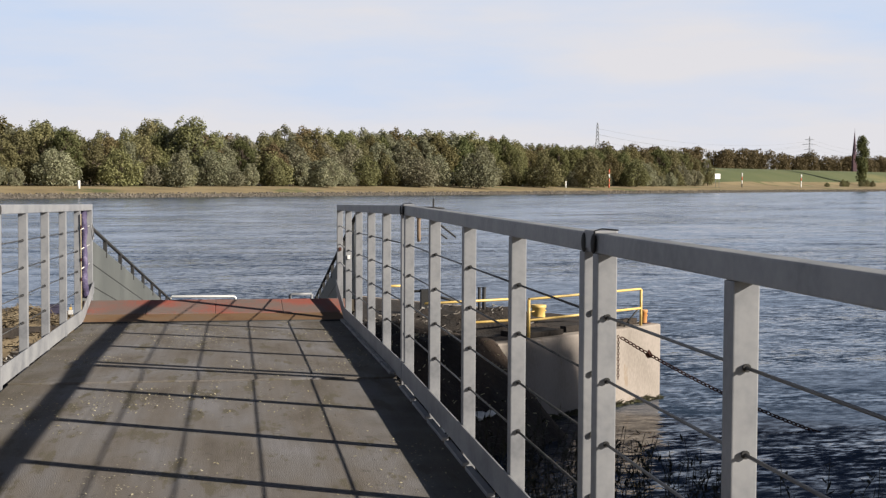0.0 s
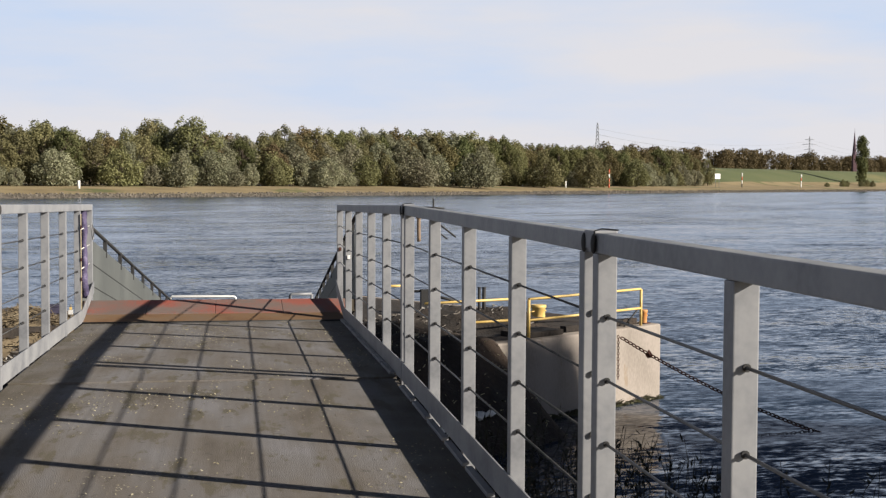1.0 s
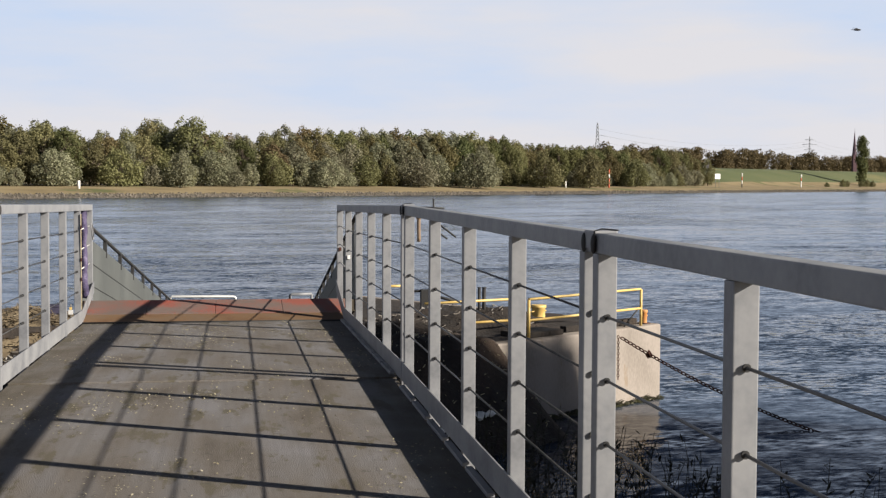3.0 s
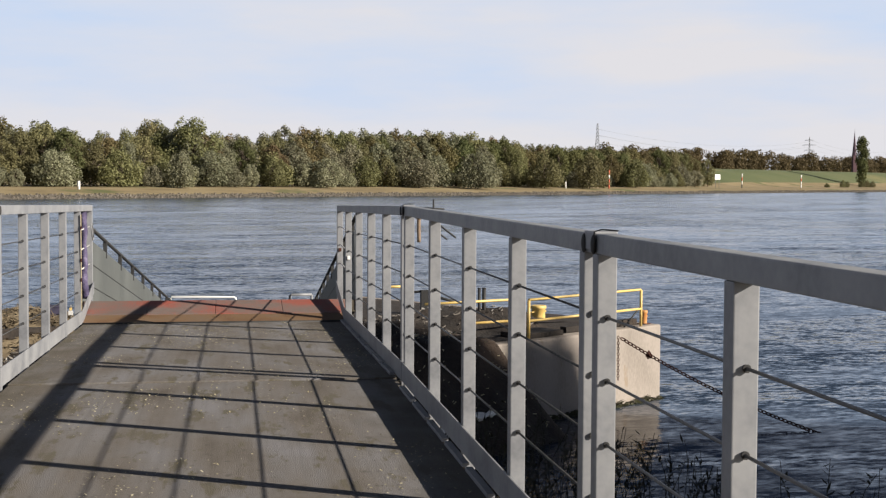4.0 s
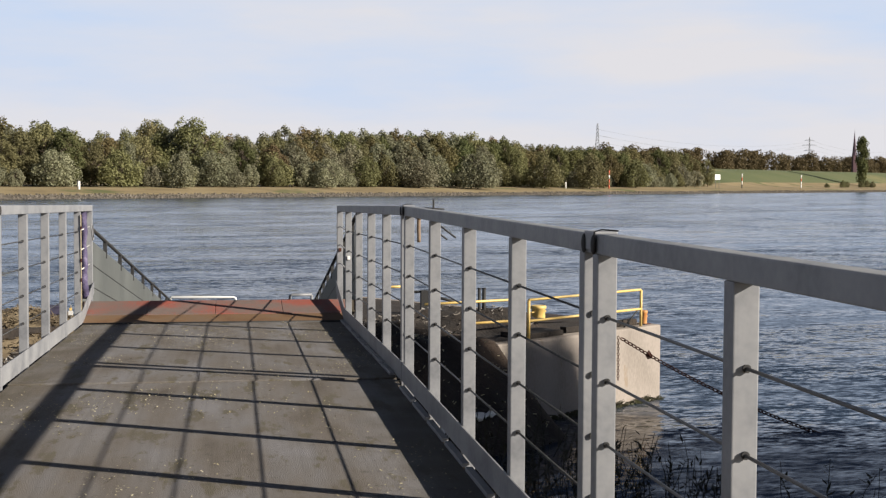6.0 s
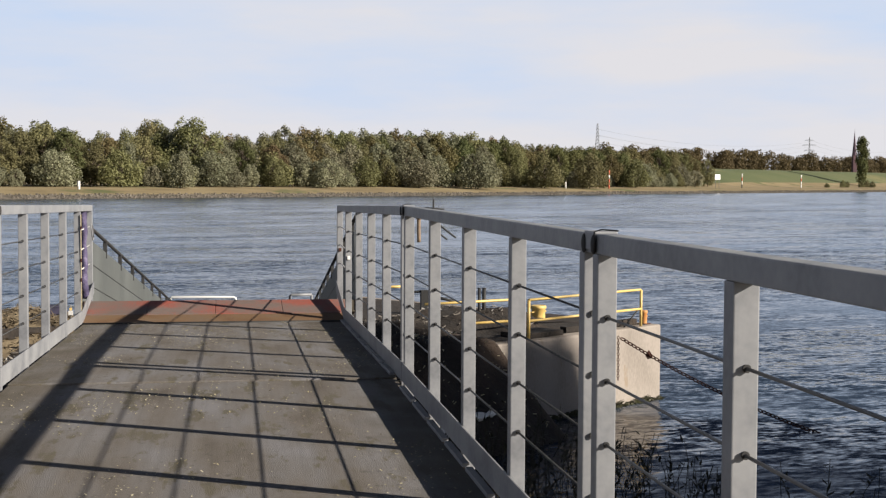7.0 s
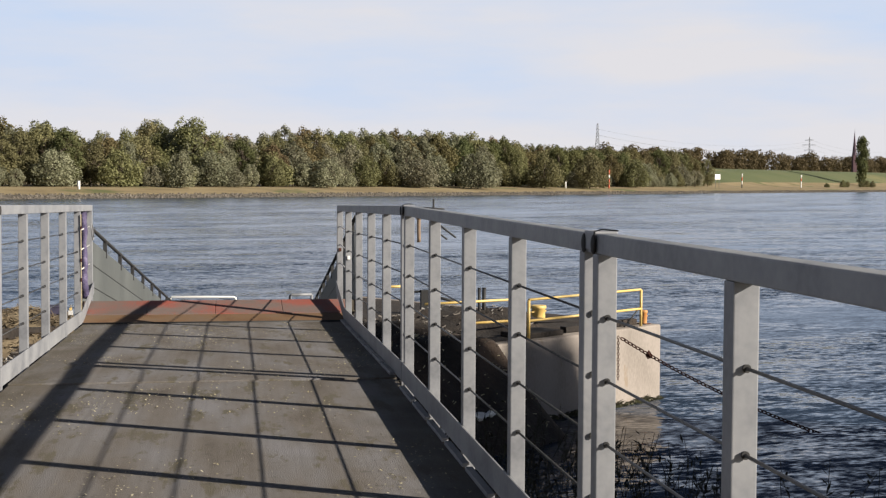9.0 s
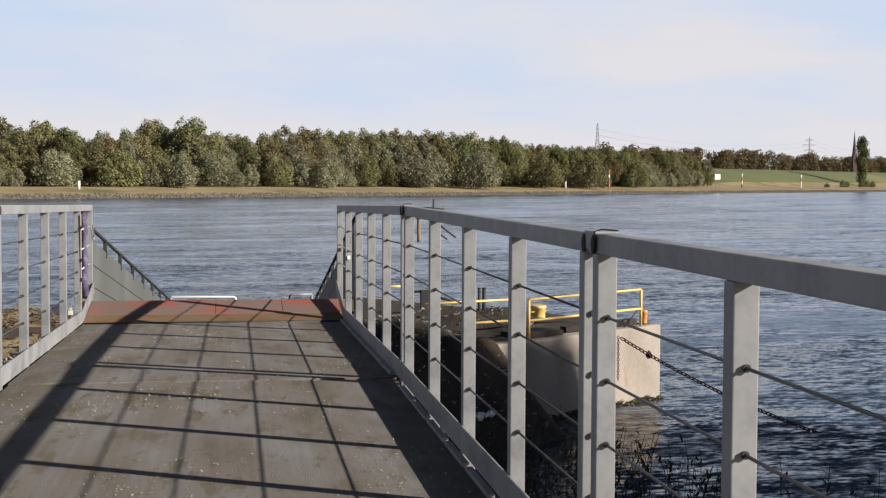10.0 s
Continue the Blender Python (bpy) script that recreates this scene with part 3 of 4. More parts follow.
def build_mound():
    """Flood debris heaped on the platform: earth, twigs and pale scraps."""
    bm = bmesh.new()
    nx, ny = 110, 70
    def z_of(x, y):
        edge = min(1, 0.12 + max(0, (-0.9 - x) / 2.5)) * min(1, max(0, (y - (0.35 if x < -5.6 else 1.3)) / 0.9)) * min(1, max(0, (4.6 + 5.5 * min(1, max(0, (-8.5 - x) / 2)) - y) / 1.6))
        n1 = noise.fractal(Vector((x * 0.45, y * 0.45, 3)), 1.0, 2.1, 4)
        n2 = noise.fractal(Vector((x * 3, y * 3, 7)), 1.0, 2.0, 3)
        return TOP + 0.004 + edge * max(0.02, 0.3 + 0.28 * n1 + 0.08 * n2)
    g = [[bm.verts.new((x, y, z_of(x, y))) for y in [0.3 + 9.9 * j / ny for j in range(ny + 1)]] for x in [-19.5 + 19.2 * i / nx for i in range(nx + 1)]]
    for i in range(nx):
        for j in range(ny):
            bm.faces.new((g[i][j], g[i + 1][j], g[i + 1][j + 1], g[i][j + 1]))
    ob = part("flood_debris", bm, DEBRIS, smooth=True, at=PONT)
    tagged(ob, "dark heap of flood debris, earth and dead plants", "debris", kind="stuff")
    bm = bmesh.new()
    rnd = random.Random(9)
    for i in range(4000):
        x, y = rnd.uniform(-19, -2.2), rnd.uniform(0.6, 10)
        if z_of(x, y) < TOP + 0.05:
            continue
        p = Vector((x, y, z_of(x, y) + rnd.uniform(0, 0.06)))
        d = Vector((rnd.gauss(0, 1), rnd.gauss(0, 1), rnd.gauss(0.1, 0.4))).normalized() * rnd.uniform(0.015, 0.08)
        w = Vector((-d.y, d.x, 0.3)).normalized() * rnd.uniform(0.006, 0.022)
        a = [bm.verts.new(c) for c in (p - d - w, p - d + w, p + d + w * 0.5, p + d - w * 0.5)]
        bm.faces.new(a)
    ob = part("twigs", bm, TWIG, at=PONT)
    tagged(ob, "dry twigs and reed scraps lying on the debris", "twigs", kind="stuff")


build_mound()


def build_straw():
    """Dry reed and straw washed up beside the ramp's foot, with a dark beam across it."""
    rnd = random.Random(17)
    bm = bmesh.new()
    nx, ny = 40, 40
    def z_of(x, y):
        edge = min(1, (x + 16) / 1.5, (-10.2 - x) / 1.2, (y - 2.6) / 1.2, (9.9 - y) / 1.0)
        return TOP + 0.02 + max(0, edge) * (0.42 + 0.22 * noise.fractal(Vector((x * 0.6, y * 0.6, 5)), 1.0, 2.0, 4))
    g = [[bm.verts.new((-16 + 5.8 * i / nx, 2.6 + 7.3 * j / ny, z_of(-16 + 5.8 * i / nx, 2.6 + 7.3 * j / ny))) for j in range(ny + 1)] for i in range(nx + 1)]
    for i in range(nx):
        for j in range(ny):
            bm.faces.new((g[i][j], g[i + 1][j], g[i + 1][j + 1], g[i][j + 1])).smooth = True
    for i in range(3800):
        x, y = rnd.uniform(-15.6, -10.5), rnd.uniform(2.9, 9.6)
        p = Vector((x, y, z_of(x, y) + rnd.uniform(0, 0.05)))
        d = Vector((rnd.gauss(0, 1), rnd.gauss(0, 1), rnd.gauss(0.1, 0.35))).normalized() * rnd.uniform(0.05, 0.2)
        w = Vector((-d.y, d.x, 0.3)).normalized() * rnd.uniform(0.006, 0.016)
        bm.faces.new([bm.verts.new(c) for c in (p - d - w, p - d + w, p + d + w * 0.5, p + d - w * 0.5)])
    tagged(part("straw", bm, STRAW, at=PONT), "washed-up dry straw and reed on the platform", "straw", kind="stuff")
    root = empty("drift_beam", PONT @ pose(-13.4, 4.2, TOP + 0.5, 0, 4, 25), "dark waterlogged beam lying on the straw", "beam")
    part("beam", bx(-1.3, 1.3, -0.09, 0.09, -0.08, 0.1, bevel=0.02), DEBRIS, root)
    part("stub", tube(bmesh.new(), (0.6, 0, 0.08), (0.75, 0.06, 0.26), 0.04, 0.03, 7), DEBRIS, root)


build_straw()


def local(x, y, z=TOP, turn=0):
    return PONT @ pose(x, y, z, 0, 0, turn)


def build_yellow_rail(name, m, length, posts, brace, mid=0.0):
    root = empty(name, m, "yellow painted tube guard rail on the platform edge", "guard rail", "platform guard rails")
    part("top_rail", pipe(bmesh.new(), [(0, 0, 0.84), (length * 0.5, 0, 0.84), (length - 0.05, 0, 0.84), (length, 0, 0.8)], 0.027), YELLOW, root)
    part("mid_rail", tube(bmesh.new(), (mid, 0, 0.4), (length, 0, 0.4), 0.027), YELLOW, root)
    for x in posts:
        part("post", tube(bmesh.new(), (x, 0, 0), (x, 0, 0.83), 0.032), YELLOW, root)
    if brace:
        part("brace", tube(bmesh.new(), (length - 0.5, 0.12, 0.0), (length - 0.08, 0, 0.42), 0.018), BLACK, root)


build_yellow_rail("guard_rail", local(-4.66, 0.06), 3.96, (0.0, 3.94), True)
build_yellow_rail("guard_rail", Matrix.Translation((3.75, 26.1, TOP)) @ Matrix.Rotation(math.atan2(0.95, 2.2), 4, "Z"), 2.35, (1.1,), False, 1.1)


def build_left_bits():
    """A short yellow rail by the ramp foot and a small yellow plate on a stick among the debris."""
    root = empty("guard_rail", pose(3.05, 27.0, TOP, 0, 0, 12), "short yellow tube rail beside the ramp foot", "guard rail", "platform guard rails")
    part("top_rail", tube(bmesh.new(), (0, 0, 1.12), (0.48, 0, 1.12), 0.027), YELLOW, root)
    for x in (0.03, 0.45):
        part("post", tube(bmesh.new(), (x, 0, 0), (x, 0, 1.11), 0.026), GALV, root)
    root = empty("marker_stick", pose(-3.07, 26.0, TOP), "small yellow and white plate on a stick", "marker")
    part("stick", tube(bmesh.new(), (0, 0, 0), (0, 0, 0.9), 0.014, n=8), TWIG, root)
    part("plate", bx(-0.025, 0.025, -0.024, -0.016, 0.8, 0.85, bevel=0.003), YELLOW, root)
    part("label", bx(-0.045, 0.045, -0.024, -0.016, 0.71, 0.795, bevel=0.002), GALV_WHITE, root)


build_left_bits()


def build_bollard(m, r, h, mat, label):
    root = empty("bollard", m, label, "bollard", "mooring bollards")
    bm = bmesh.new()
    rings = [(r * 0.9, 0), (r * 0.9, h * 0.75), (r * 1.05, h * 0.8), (r * 1.05, h * 0.95), (r * 0.95, h)]
    loops = [[bm.verts.new((q * math.cos(a * math.pi / 8), q * math.sin(a * math.pi / 8), z)) for a in range(16)] for q, z in rings]
    for a, b in zip(loops, loops[1:]):
        for i in range(16):
            bm.faces.new((a[i], a[(i + 1) % 16], b[(i + 1) % 16], b[i])).smooth = True
    bm.faces.new(loops[-1])
    part("body", bm, mat, root)
    part("base_plate", bx(-r * 1.4, r * 1.4, -r * 1.4, r * 1.4, 0.0, 0.02, bevel=0.004), RUST, root)
    part("cross_pin", tube(bmesh.new(), (-r * 1.5, 0, h * 0.55), (r * 1.5, 0, h * 0.55), 0.02), mat, root)


build_bollard(local(-0.27, 0.3), 0.085, 0.32, ORANGE, "small faded orange bollard at the platform corner")
build_bollard(local(-1.45, 2.5, TOP + 0.02), 0.18, 0.34, YELLOW, "round yellow mooring bollard among the debris")

# slab plates and dark timber on the platform's edge
tagged(part("concrete_slab", bx(-4.6, -3.4, 0.15, 0.9, TOP + 0.003, TOP + 0.12, bevel=0.02), DEBRIS, at=PONT), "loose dark concrete slab on the platform edge", "slab")
tagged(part("timber", bx(-3.1, -0.5, 0.32, 0.5, TOP + 0.003, TOP + 0.14, bevel=0.02), DEBRIS, at=PONT), "dark wet timber lying along the edge", "timber")


def build_post(m, h, r, label):
    root = empty("mooring_post", m, label, "post", "mooring posts")
    part("shaft", tube(bmesh.new(), (0, 0, 0), (0, 0, h), r), BLACK, root)
    part("cap", tube(bmesh.new(), (0, 0, h), (0, 0, h + 0.02), r * 1.25), BLACK, root)


build_post(Matrix.Translation((5.5, 29.6, TOP + 0.1)), 0.76, 0.035, "slim black steel mooring post")
build_post(Matrix.Translation((5.61, 29.6, TOP + 0.1)), 0.76, 0.045, "slim black steel mooring post")


def build_mast():
    """A dark mast with a cross arm and two stays, behind the railing."""
    root = empty("mast", Matrix.Translation((4.5, 30.0, TOP + 0.1)), "dark steel mast with cross arm and stays", "mast")
    part("pole", tube(bmesh.new(), (0, 0, 0), (0, 0, 2.78), 0.035, 0.022), BLACK, root)
    part("cross_arm", tube(bmesh.new(), (-0.2, 0, 2.58), (0.25, -0.02, 2.56), 0.02), BLACK, root)
    part("stay", tube(bmesh.new(), (0, 0, 2.3), (0.52, 0, 1.9), 0.022), BLACK, root)
    part("stay", tube(bmesh.new(), (0, 0, 2.1), (0.32, 0, 1.86), 0.02), BLACK, root)


build_mast()


def build_box():
    root = empty("equipment_box", Matrix.Translation((-3.5, 27.2, TOP + 0.15)) @ Matrix.Rotation(0.3, 4, "Z"), "dark navy steel equipment box on the platform", "box")
    part("body", bx(-0.17, 0.17, -0.16, 0.16, 0, 0.6, bevel=0.015), NAVY, root)
    part("lid", bx(-0.185, 0.185, -0.175, 0.175, 0.603, 0.64, bevel=0.012), NAVY, root)
    part("handle", pipe(bmesh.new(), [(-0.07, -0.165, 0.46), (-0.07, -0.2, 0.46), (0.07, -0.2, 0.46), (0.07, -0.165, 0.46)], 0.008, 6), GALV, root)


build_box()


def build_scraps():
    """Pale scraps of plastic and foam washed up at the platform's foot."""
    rnd = random.Random(3)
    for x, y, z, r in ((3.7, 23.37, 0.5, 0.14), (3.94, 23.5, 0.54, 0.17), (4.51, 24.08, 0.66, 0.13), (4.72, 24.15, 0.7, 0.1)):
        bm = bmesh.new()
        bmesh.ops.create_icosphere(bm, subdivisions=3, radius=r)
        for v in bm.verts:
            v.co *= 1 + 0.5 * noise.noise(v.co * 9 + Vector((x, y, 0)) * 3)
            v.co.z *= 0.6
        tagged(part("foam_scrap", bm, WHITE, at=pose(x, y, z, 0, 0, rnd.uniform(0, 180))), "pale crumpled foam scrap on flood debris", "scrap", "washed-up scraps")
    # the heap slides over the platform's edge and down to the water
    bm = bmesh.new()
    nx, ny = 80, 26
    def z_of(x, y):
        f = min(1, (y + 1.9) / 1.9)
        side = min(1, max(0, (-4.95 - x) / 0.9))
        lump = noise.fractal(Vector((x * 0.9, y * 0.9, 1)), 1.0, 2.0, 4)
        return -0.4 + (TOP + 0.56) * side ** 0.6 * (f ** 0.75) + 0.26 * lump * side
    g = [[bm.verts.new((-14.5 + 9.8 * i / nx, -1.9 + 2.9 * j / ny, z_of(-14.5 + 9.8 * i / nx, -1.9 + 2.9 * j / ny))) for j in range(ny + 1)] for i in range(nx + 1)]
    for i in range(nx):
        for j in range(ny):
            bm.faces.new((g[i][j], g[i + 1][j], g[i + 1][j + 1], g[i][j + 1]))
    tagged(part("drift_mud", bm, DEBRIS, smooth=True, at=PONT), "dark mud and flood debris sliding down to the water", "mud", kind="stuff")
    bm = bmesh.new()
    for i in range(600):
        x, y = rnd.uniform(-14, -5.2), rnd.uniform(-1.5, 1.0)
        p = Vector((x, y, z_of(x, y) + rnd.uniform(0.0, 0.05)))
        d = Vector((rnd.gauss(0, 1), rnd.gauss(0, 1), rnd.gauss(0.1, 0.5))).normalized() * rnd.uniform(0.01, 0.045)
        w = Vector((-d.y, d.x, 0.5)).normalized() * rnd.uniform(0.006, 0.018)
        bm.faces.new([bm.verts.new(c) for c in (p - d - w, p - d + w, p + d + w * 0.5, p + d - w * 0.5)])
    tagged(part("scrap_litter", bm, LITTER, at=PONT), "pale leaves and scraps strewn on the debris", "litter", kind="stuff")


build_scraps()


def build_davit():
    root = empty("winch_stand", Matrix.Translation((4.66, 32.5, TOP + 0.05)), "dark steel winch stand with a side arm", "winch")
    part("stand", bx(-0.1, 0.1, -0.1, 0.1, 0, 0.55, bevel=0.01), BLACK, root)
    part("arm", tube(bmesh.new(), (-0.32, 0, 0.5), (0, 0, 0.52), 0.03), BLACK, root)
    part("boom", tube(bmesh.new(), (0.1, 0, 0.42), (0.95, -0.1, 0.22), 0.035), BLACK, root)


build_davit()


def build_barrier():
    root = empty("barrier", Matrix.Translation((-1.18, 25.4, 2.0)), "white tube barrier across the ramp foot", "barrier")
    part("bar", pipe(bmesh.new(), [(0, 0, 0.74), (0.0, 0, 0.81), (0.03, 0, 0.83), (1.18, -0.2, 0.83), (1.21, -0.2, 0.81), (1.21, -0.2, 0.74)], 0.022), WHITE, root)
    for x, y in ((0.0, 0.0), (1.21, -0.2)):
        part("upright", tube(bmesh.new(), (x, y, -0.3), (x, y, 0.75), 0.026), WHITE, root)
    root = empty("barrier", Matrix.Translation((1.02, 24.6, 2.0)), "short grey tube barrier beside the ramp", "barrier")
    part("bar", pipe(bmesh.new(), [(0, 0, 0.8), (0, 0, 0.9), (0.03, 0, 0.92), (0.4, 0, 0.92)], 0.026), GALV, root)
    part("upright", tube(bmesh.new(), (0, 0, -0.3), (0, 0, 0.82), 0.026), GALV, root)
    part("upright", tube(bmesh.new(), (0.4, 0, -0.3), (0.4, 0, 0.92), 0.026), GALV, root)


build_barrier()


def link_mesh():
    bm = bmesh.new()
    n, k, r = 14, 6, 0.0135
    rings = []
    for i in range(n):
        a = 2 * math.pi * i / n
        c = Vector((0.06 * math.cos(a), 0.036 * math.sin(a), 0))
        d = Vector((0.075 * math.cos(a), 0.045 * math.sin(a), 0)).normalized()
        rings.append([bm.verts.new(c + r * (math.cos(2 * math.pi * j / k) * d + math.sin(2 * math.pi * j / k) * Vector((0, 0, 1)))) for j in range(k)])
    for i in range(n):
        for j in range(k):
            bm.faces.new((rings[i][j], rings[(i + 1) % n][j], rings[(i + 1) % n][(j + 1) % k], rings[i][(j + 1) % k])).smooth = True
    return mesh_of("link", bm, RUST)


def build_chain(a, b, sag, label, k=1.0):
    a, b = Vector(a), Vector(b)
    root = empty("mooring_chain", Matrix.Translation(a), label, "chain", "mooring chains")
    me = root_link
    count = int((b - a).length / (0.094 * k))
    pts = [(b - a) * (i / count) - Vector((0, 0, sag * 4 * (i / count) * (1 - i / count))) for i in range(count + 1)]
    for i in range(count):
        d = pts[i + 1] - pts[i]
        q = d.to_track_quat("X", "Z").to_matrix().to_4x4()
        part("link", me, RUST, root, at=Matrix.Translation((pts[i] + pts[i + 1]) / 2) @ q @ Matrix.Rotation(math.pi / 2 * (i % 2) + 0.5, 4, "X") @ Matrix.Scale(k, 4))
    if sag:            # a knot of spare links near the wall
        for j in range(7):
            c = (pts[7] + pts[8]) / 2 + Vector((0.03 * math.sin(j * 2.1), 0.03 * math.cos(j * 1.7), 0.012 * (j - 3)))
            part("link", me, RUST, root, at=Matrix.Translation(c) @ Euler((j * 1.1, j * 0.7, j * 1.9)).to_matrix().to_4x4())
    return root


root_link = link_mesh()
build_chain((8.36, 27.98, 1.62), (11.9, 24.9, -0.1), 0.16, "rusty mooring chain running down into the river")
build_chain((8.3, 28.0, 1.66), (8.3, 27.98, 0.7), 0.0, "thin rusty chain hanging down the concrete wall", 0.62)


# ------------------------------------------------------------ far bank
def build_riprap():
    """The stone revetment of the far bank."""
    rnd = random.Random(21)
    vs, fs = [], []
    for s in range(4200):
        p = at_river(rnd.uniform(170, 960), rnd.uniform(306.0, 312.5))
        n = p.dot(ACROSS)
        p.z = land_height(p.dot(ALONG), n)
        r = rnd.uniform(0.25, 0.65)
        base = len(vs)
        for k in range(5):
            a = k * 1.257 + rnd.uniform(-0.3, 0.3)
            vs.append(p + Vector((r * math.cos(a), r * math.sin(a), -0.15)))
        for k in range(5):
            a = k * 1.257 + rnd.uniform(-0.3, 0.3)
            vs.append(p + Vector((0.6 * r * math.cos(a), 0.6 * r * math.sin(a), rnd.uniform(0.2, 0.6) * r)))
        fs += [(base + k, base + (k + 1) % 5, base + 5 + (k + 1) % 5, base + 5 + k) for k in range(5)] + [tuple(base + 5 + k for k in range(5))]
    me = bpy.data.meshes.new("riprap")
    me.from_pydata([tuple(v) for v in vs], [], fs)
    me.materials.append(STONE)
    tagged(new("riprap", me), "grey-brown stone revetment along the far waterline", "riprap", kind="stuff")


build_riprap()


def crown_mesh(name, rnd, lobes, leaves, size, mat):
    """Sprays of leaves over many lobes: (centre, radii). Most sprays lie on the lobes' skins, a few inside."""
    vs, fs = [], []
    total = sum(r[0] * r[1] + r[1] * r[2] + r[0] * r[2] for c, r in lobes)
    for c, r in lobes:
        c = Vector(c)
        k = int(leaves * (r[0] * r[1] + r[1] * r[2] + r[0] * r[2]) / total)
        for i in range(k):
            d = Vector((rnd.gauss(0, 1), rnd.gauss(0, 1), rnd.gauss(0.15, 1))).normalized()
            rough = 1 + 0.45 * noise.noise(d * 1.9 + c) + 0.25 * noise.noise(d * 5 + c)
            t = (rnd.uniform(0.8, 1.1) if i % 4 else rnd.uniform(0.3, 1.3)) * rough
            p = c + Vector((d.x * r[0], d.y * r[1], d.z * r[2])) * t
            if p.z < 0.3:
                continue
            nrm = (d + Vector((rnd.gauss(0, 0.48), rnd.gauss(0, 0.48), rnd.gauss(0.15, 0.42)))).normalized()
            side = nrm.cross(Vector((rnd.gauss(0, 1), rnd.gauss(0, 1), rnd.gauss(0, 1)))).normalized()
            up = nrm.cross(side)
            w = size * rnd.uniform(0.5, 1.4)
            b = len(vs)
            vs += [tuple(p + side * w * x + up * w * y + nrm * z * w) for x, y, z in ((-0.95, -0.2, -0.2), (0.1, -0.65, 0.1), (0.9, 0.25, -0.2), (-0.2, 0.7, 0.1))]
            fs.append((b, b + 1, b + 2, b + 3))
    me = bpy.data.meshes.new(name)
    me.from_pydata(vs, [], fs)
    me.materials.append(mat)
    return me


def build_tree(seed, h, spread, mat, label, low=0.17, leaves=6800, lobes_n=44, size=0.33):
    """A trunk with limbs, each limb carrying a lobe of the crown; the lobes shrink towards the top."""
    rnd = random.Random(seed)
    root = empty("tree", Matrix(), label, "tree", "trees of the far bank")
    bm = bmesh.new()
    tube(bm, (0, 0, -0.6), (rnd.uniform(-0.3, 0.3), 0, h * 0.35), h * 0.021, h * 0.015, 7)
    lobes = []
    start = rnd.uniform(0, 6.28)
    for i in range(lobes_n):
        f = (i + rnd.random() * 0.8) / lobes_n
        z = h * (low + (0.9 - low) * f)
        reach = spread * (0.3 + 0.55 * math.sin(math.pi * min(1, 0.18 + 0.82 * f))) * rnd.uniform(0.55, 1.05)
        a = start + i * 2.4 + rnd.uniform(-0.5, 0.5)
        if i >= lobes_n - 2:
            reach *= 0.35
        r = spread * rnd.choice((0.15, 0.2, 0.26, 0.34)) * rnd.uniform(0.85, 1.15) * (1.15 - 0.5 * f)
        c = (reach * math.cos(a), reach * math.sin(a), z)
        lobes.append((c, (r, r, r * rnd.uniform(0.8, 1.6))))
        tube(bm, (0, 0, h * (0.08 + 0.5 * f)), (c[0] * 0.85, c[1] * 0.85, c[2]), h * 0.007, h * 0.003, 5)
    part("trunk", bm, BARK, root)
    part("crown", crown_mesh("crown", rnd, lobes, leaves, size, mat), mat, root)
    return root


def plant(proto, spots_at, rnd, first=True):
    for i, (p, k) in enumerate(spots_at):
        m = Matrix.Translation(p) @ Matrix.Rotation(rnd.uniform(0, 6.28), 4, "Z")
        if i == 0:
            proto.matrix_basis = m @ Matrix.Diagonal((k, k, k, 1))
        else:
            c = copy_thing(proto, m)
            wide = k * rnd.uniform(0.8, 1.25)
            c.scale = (wide, wide, k)


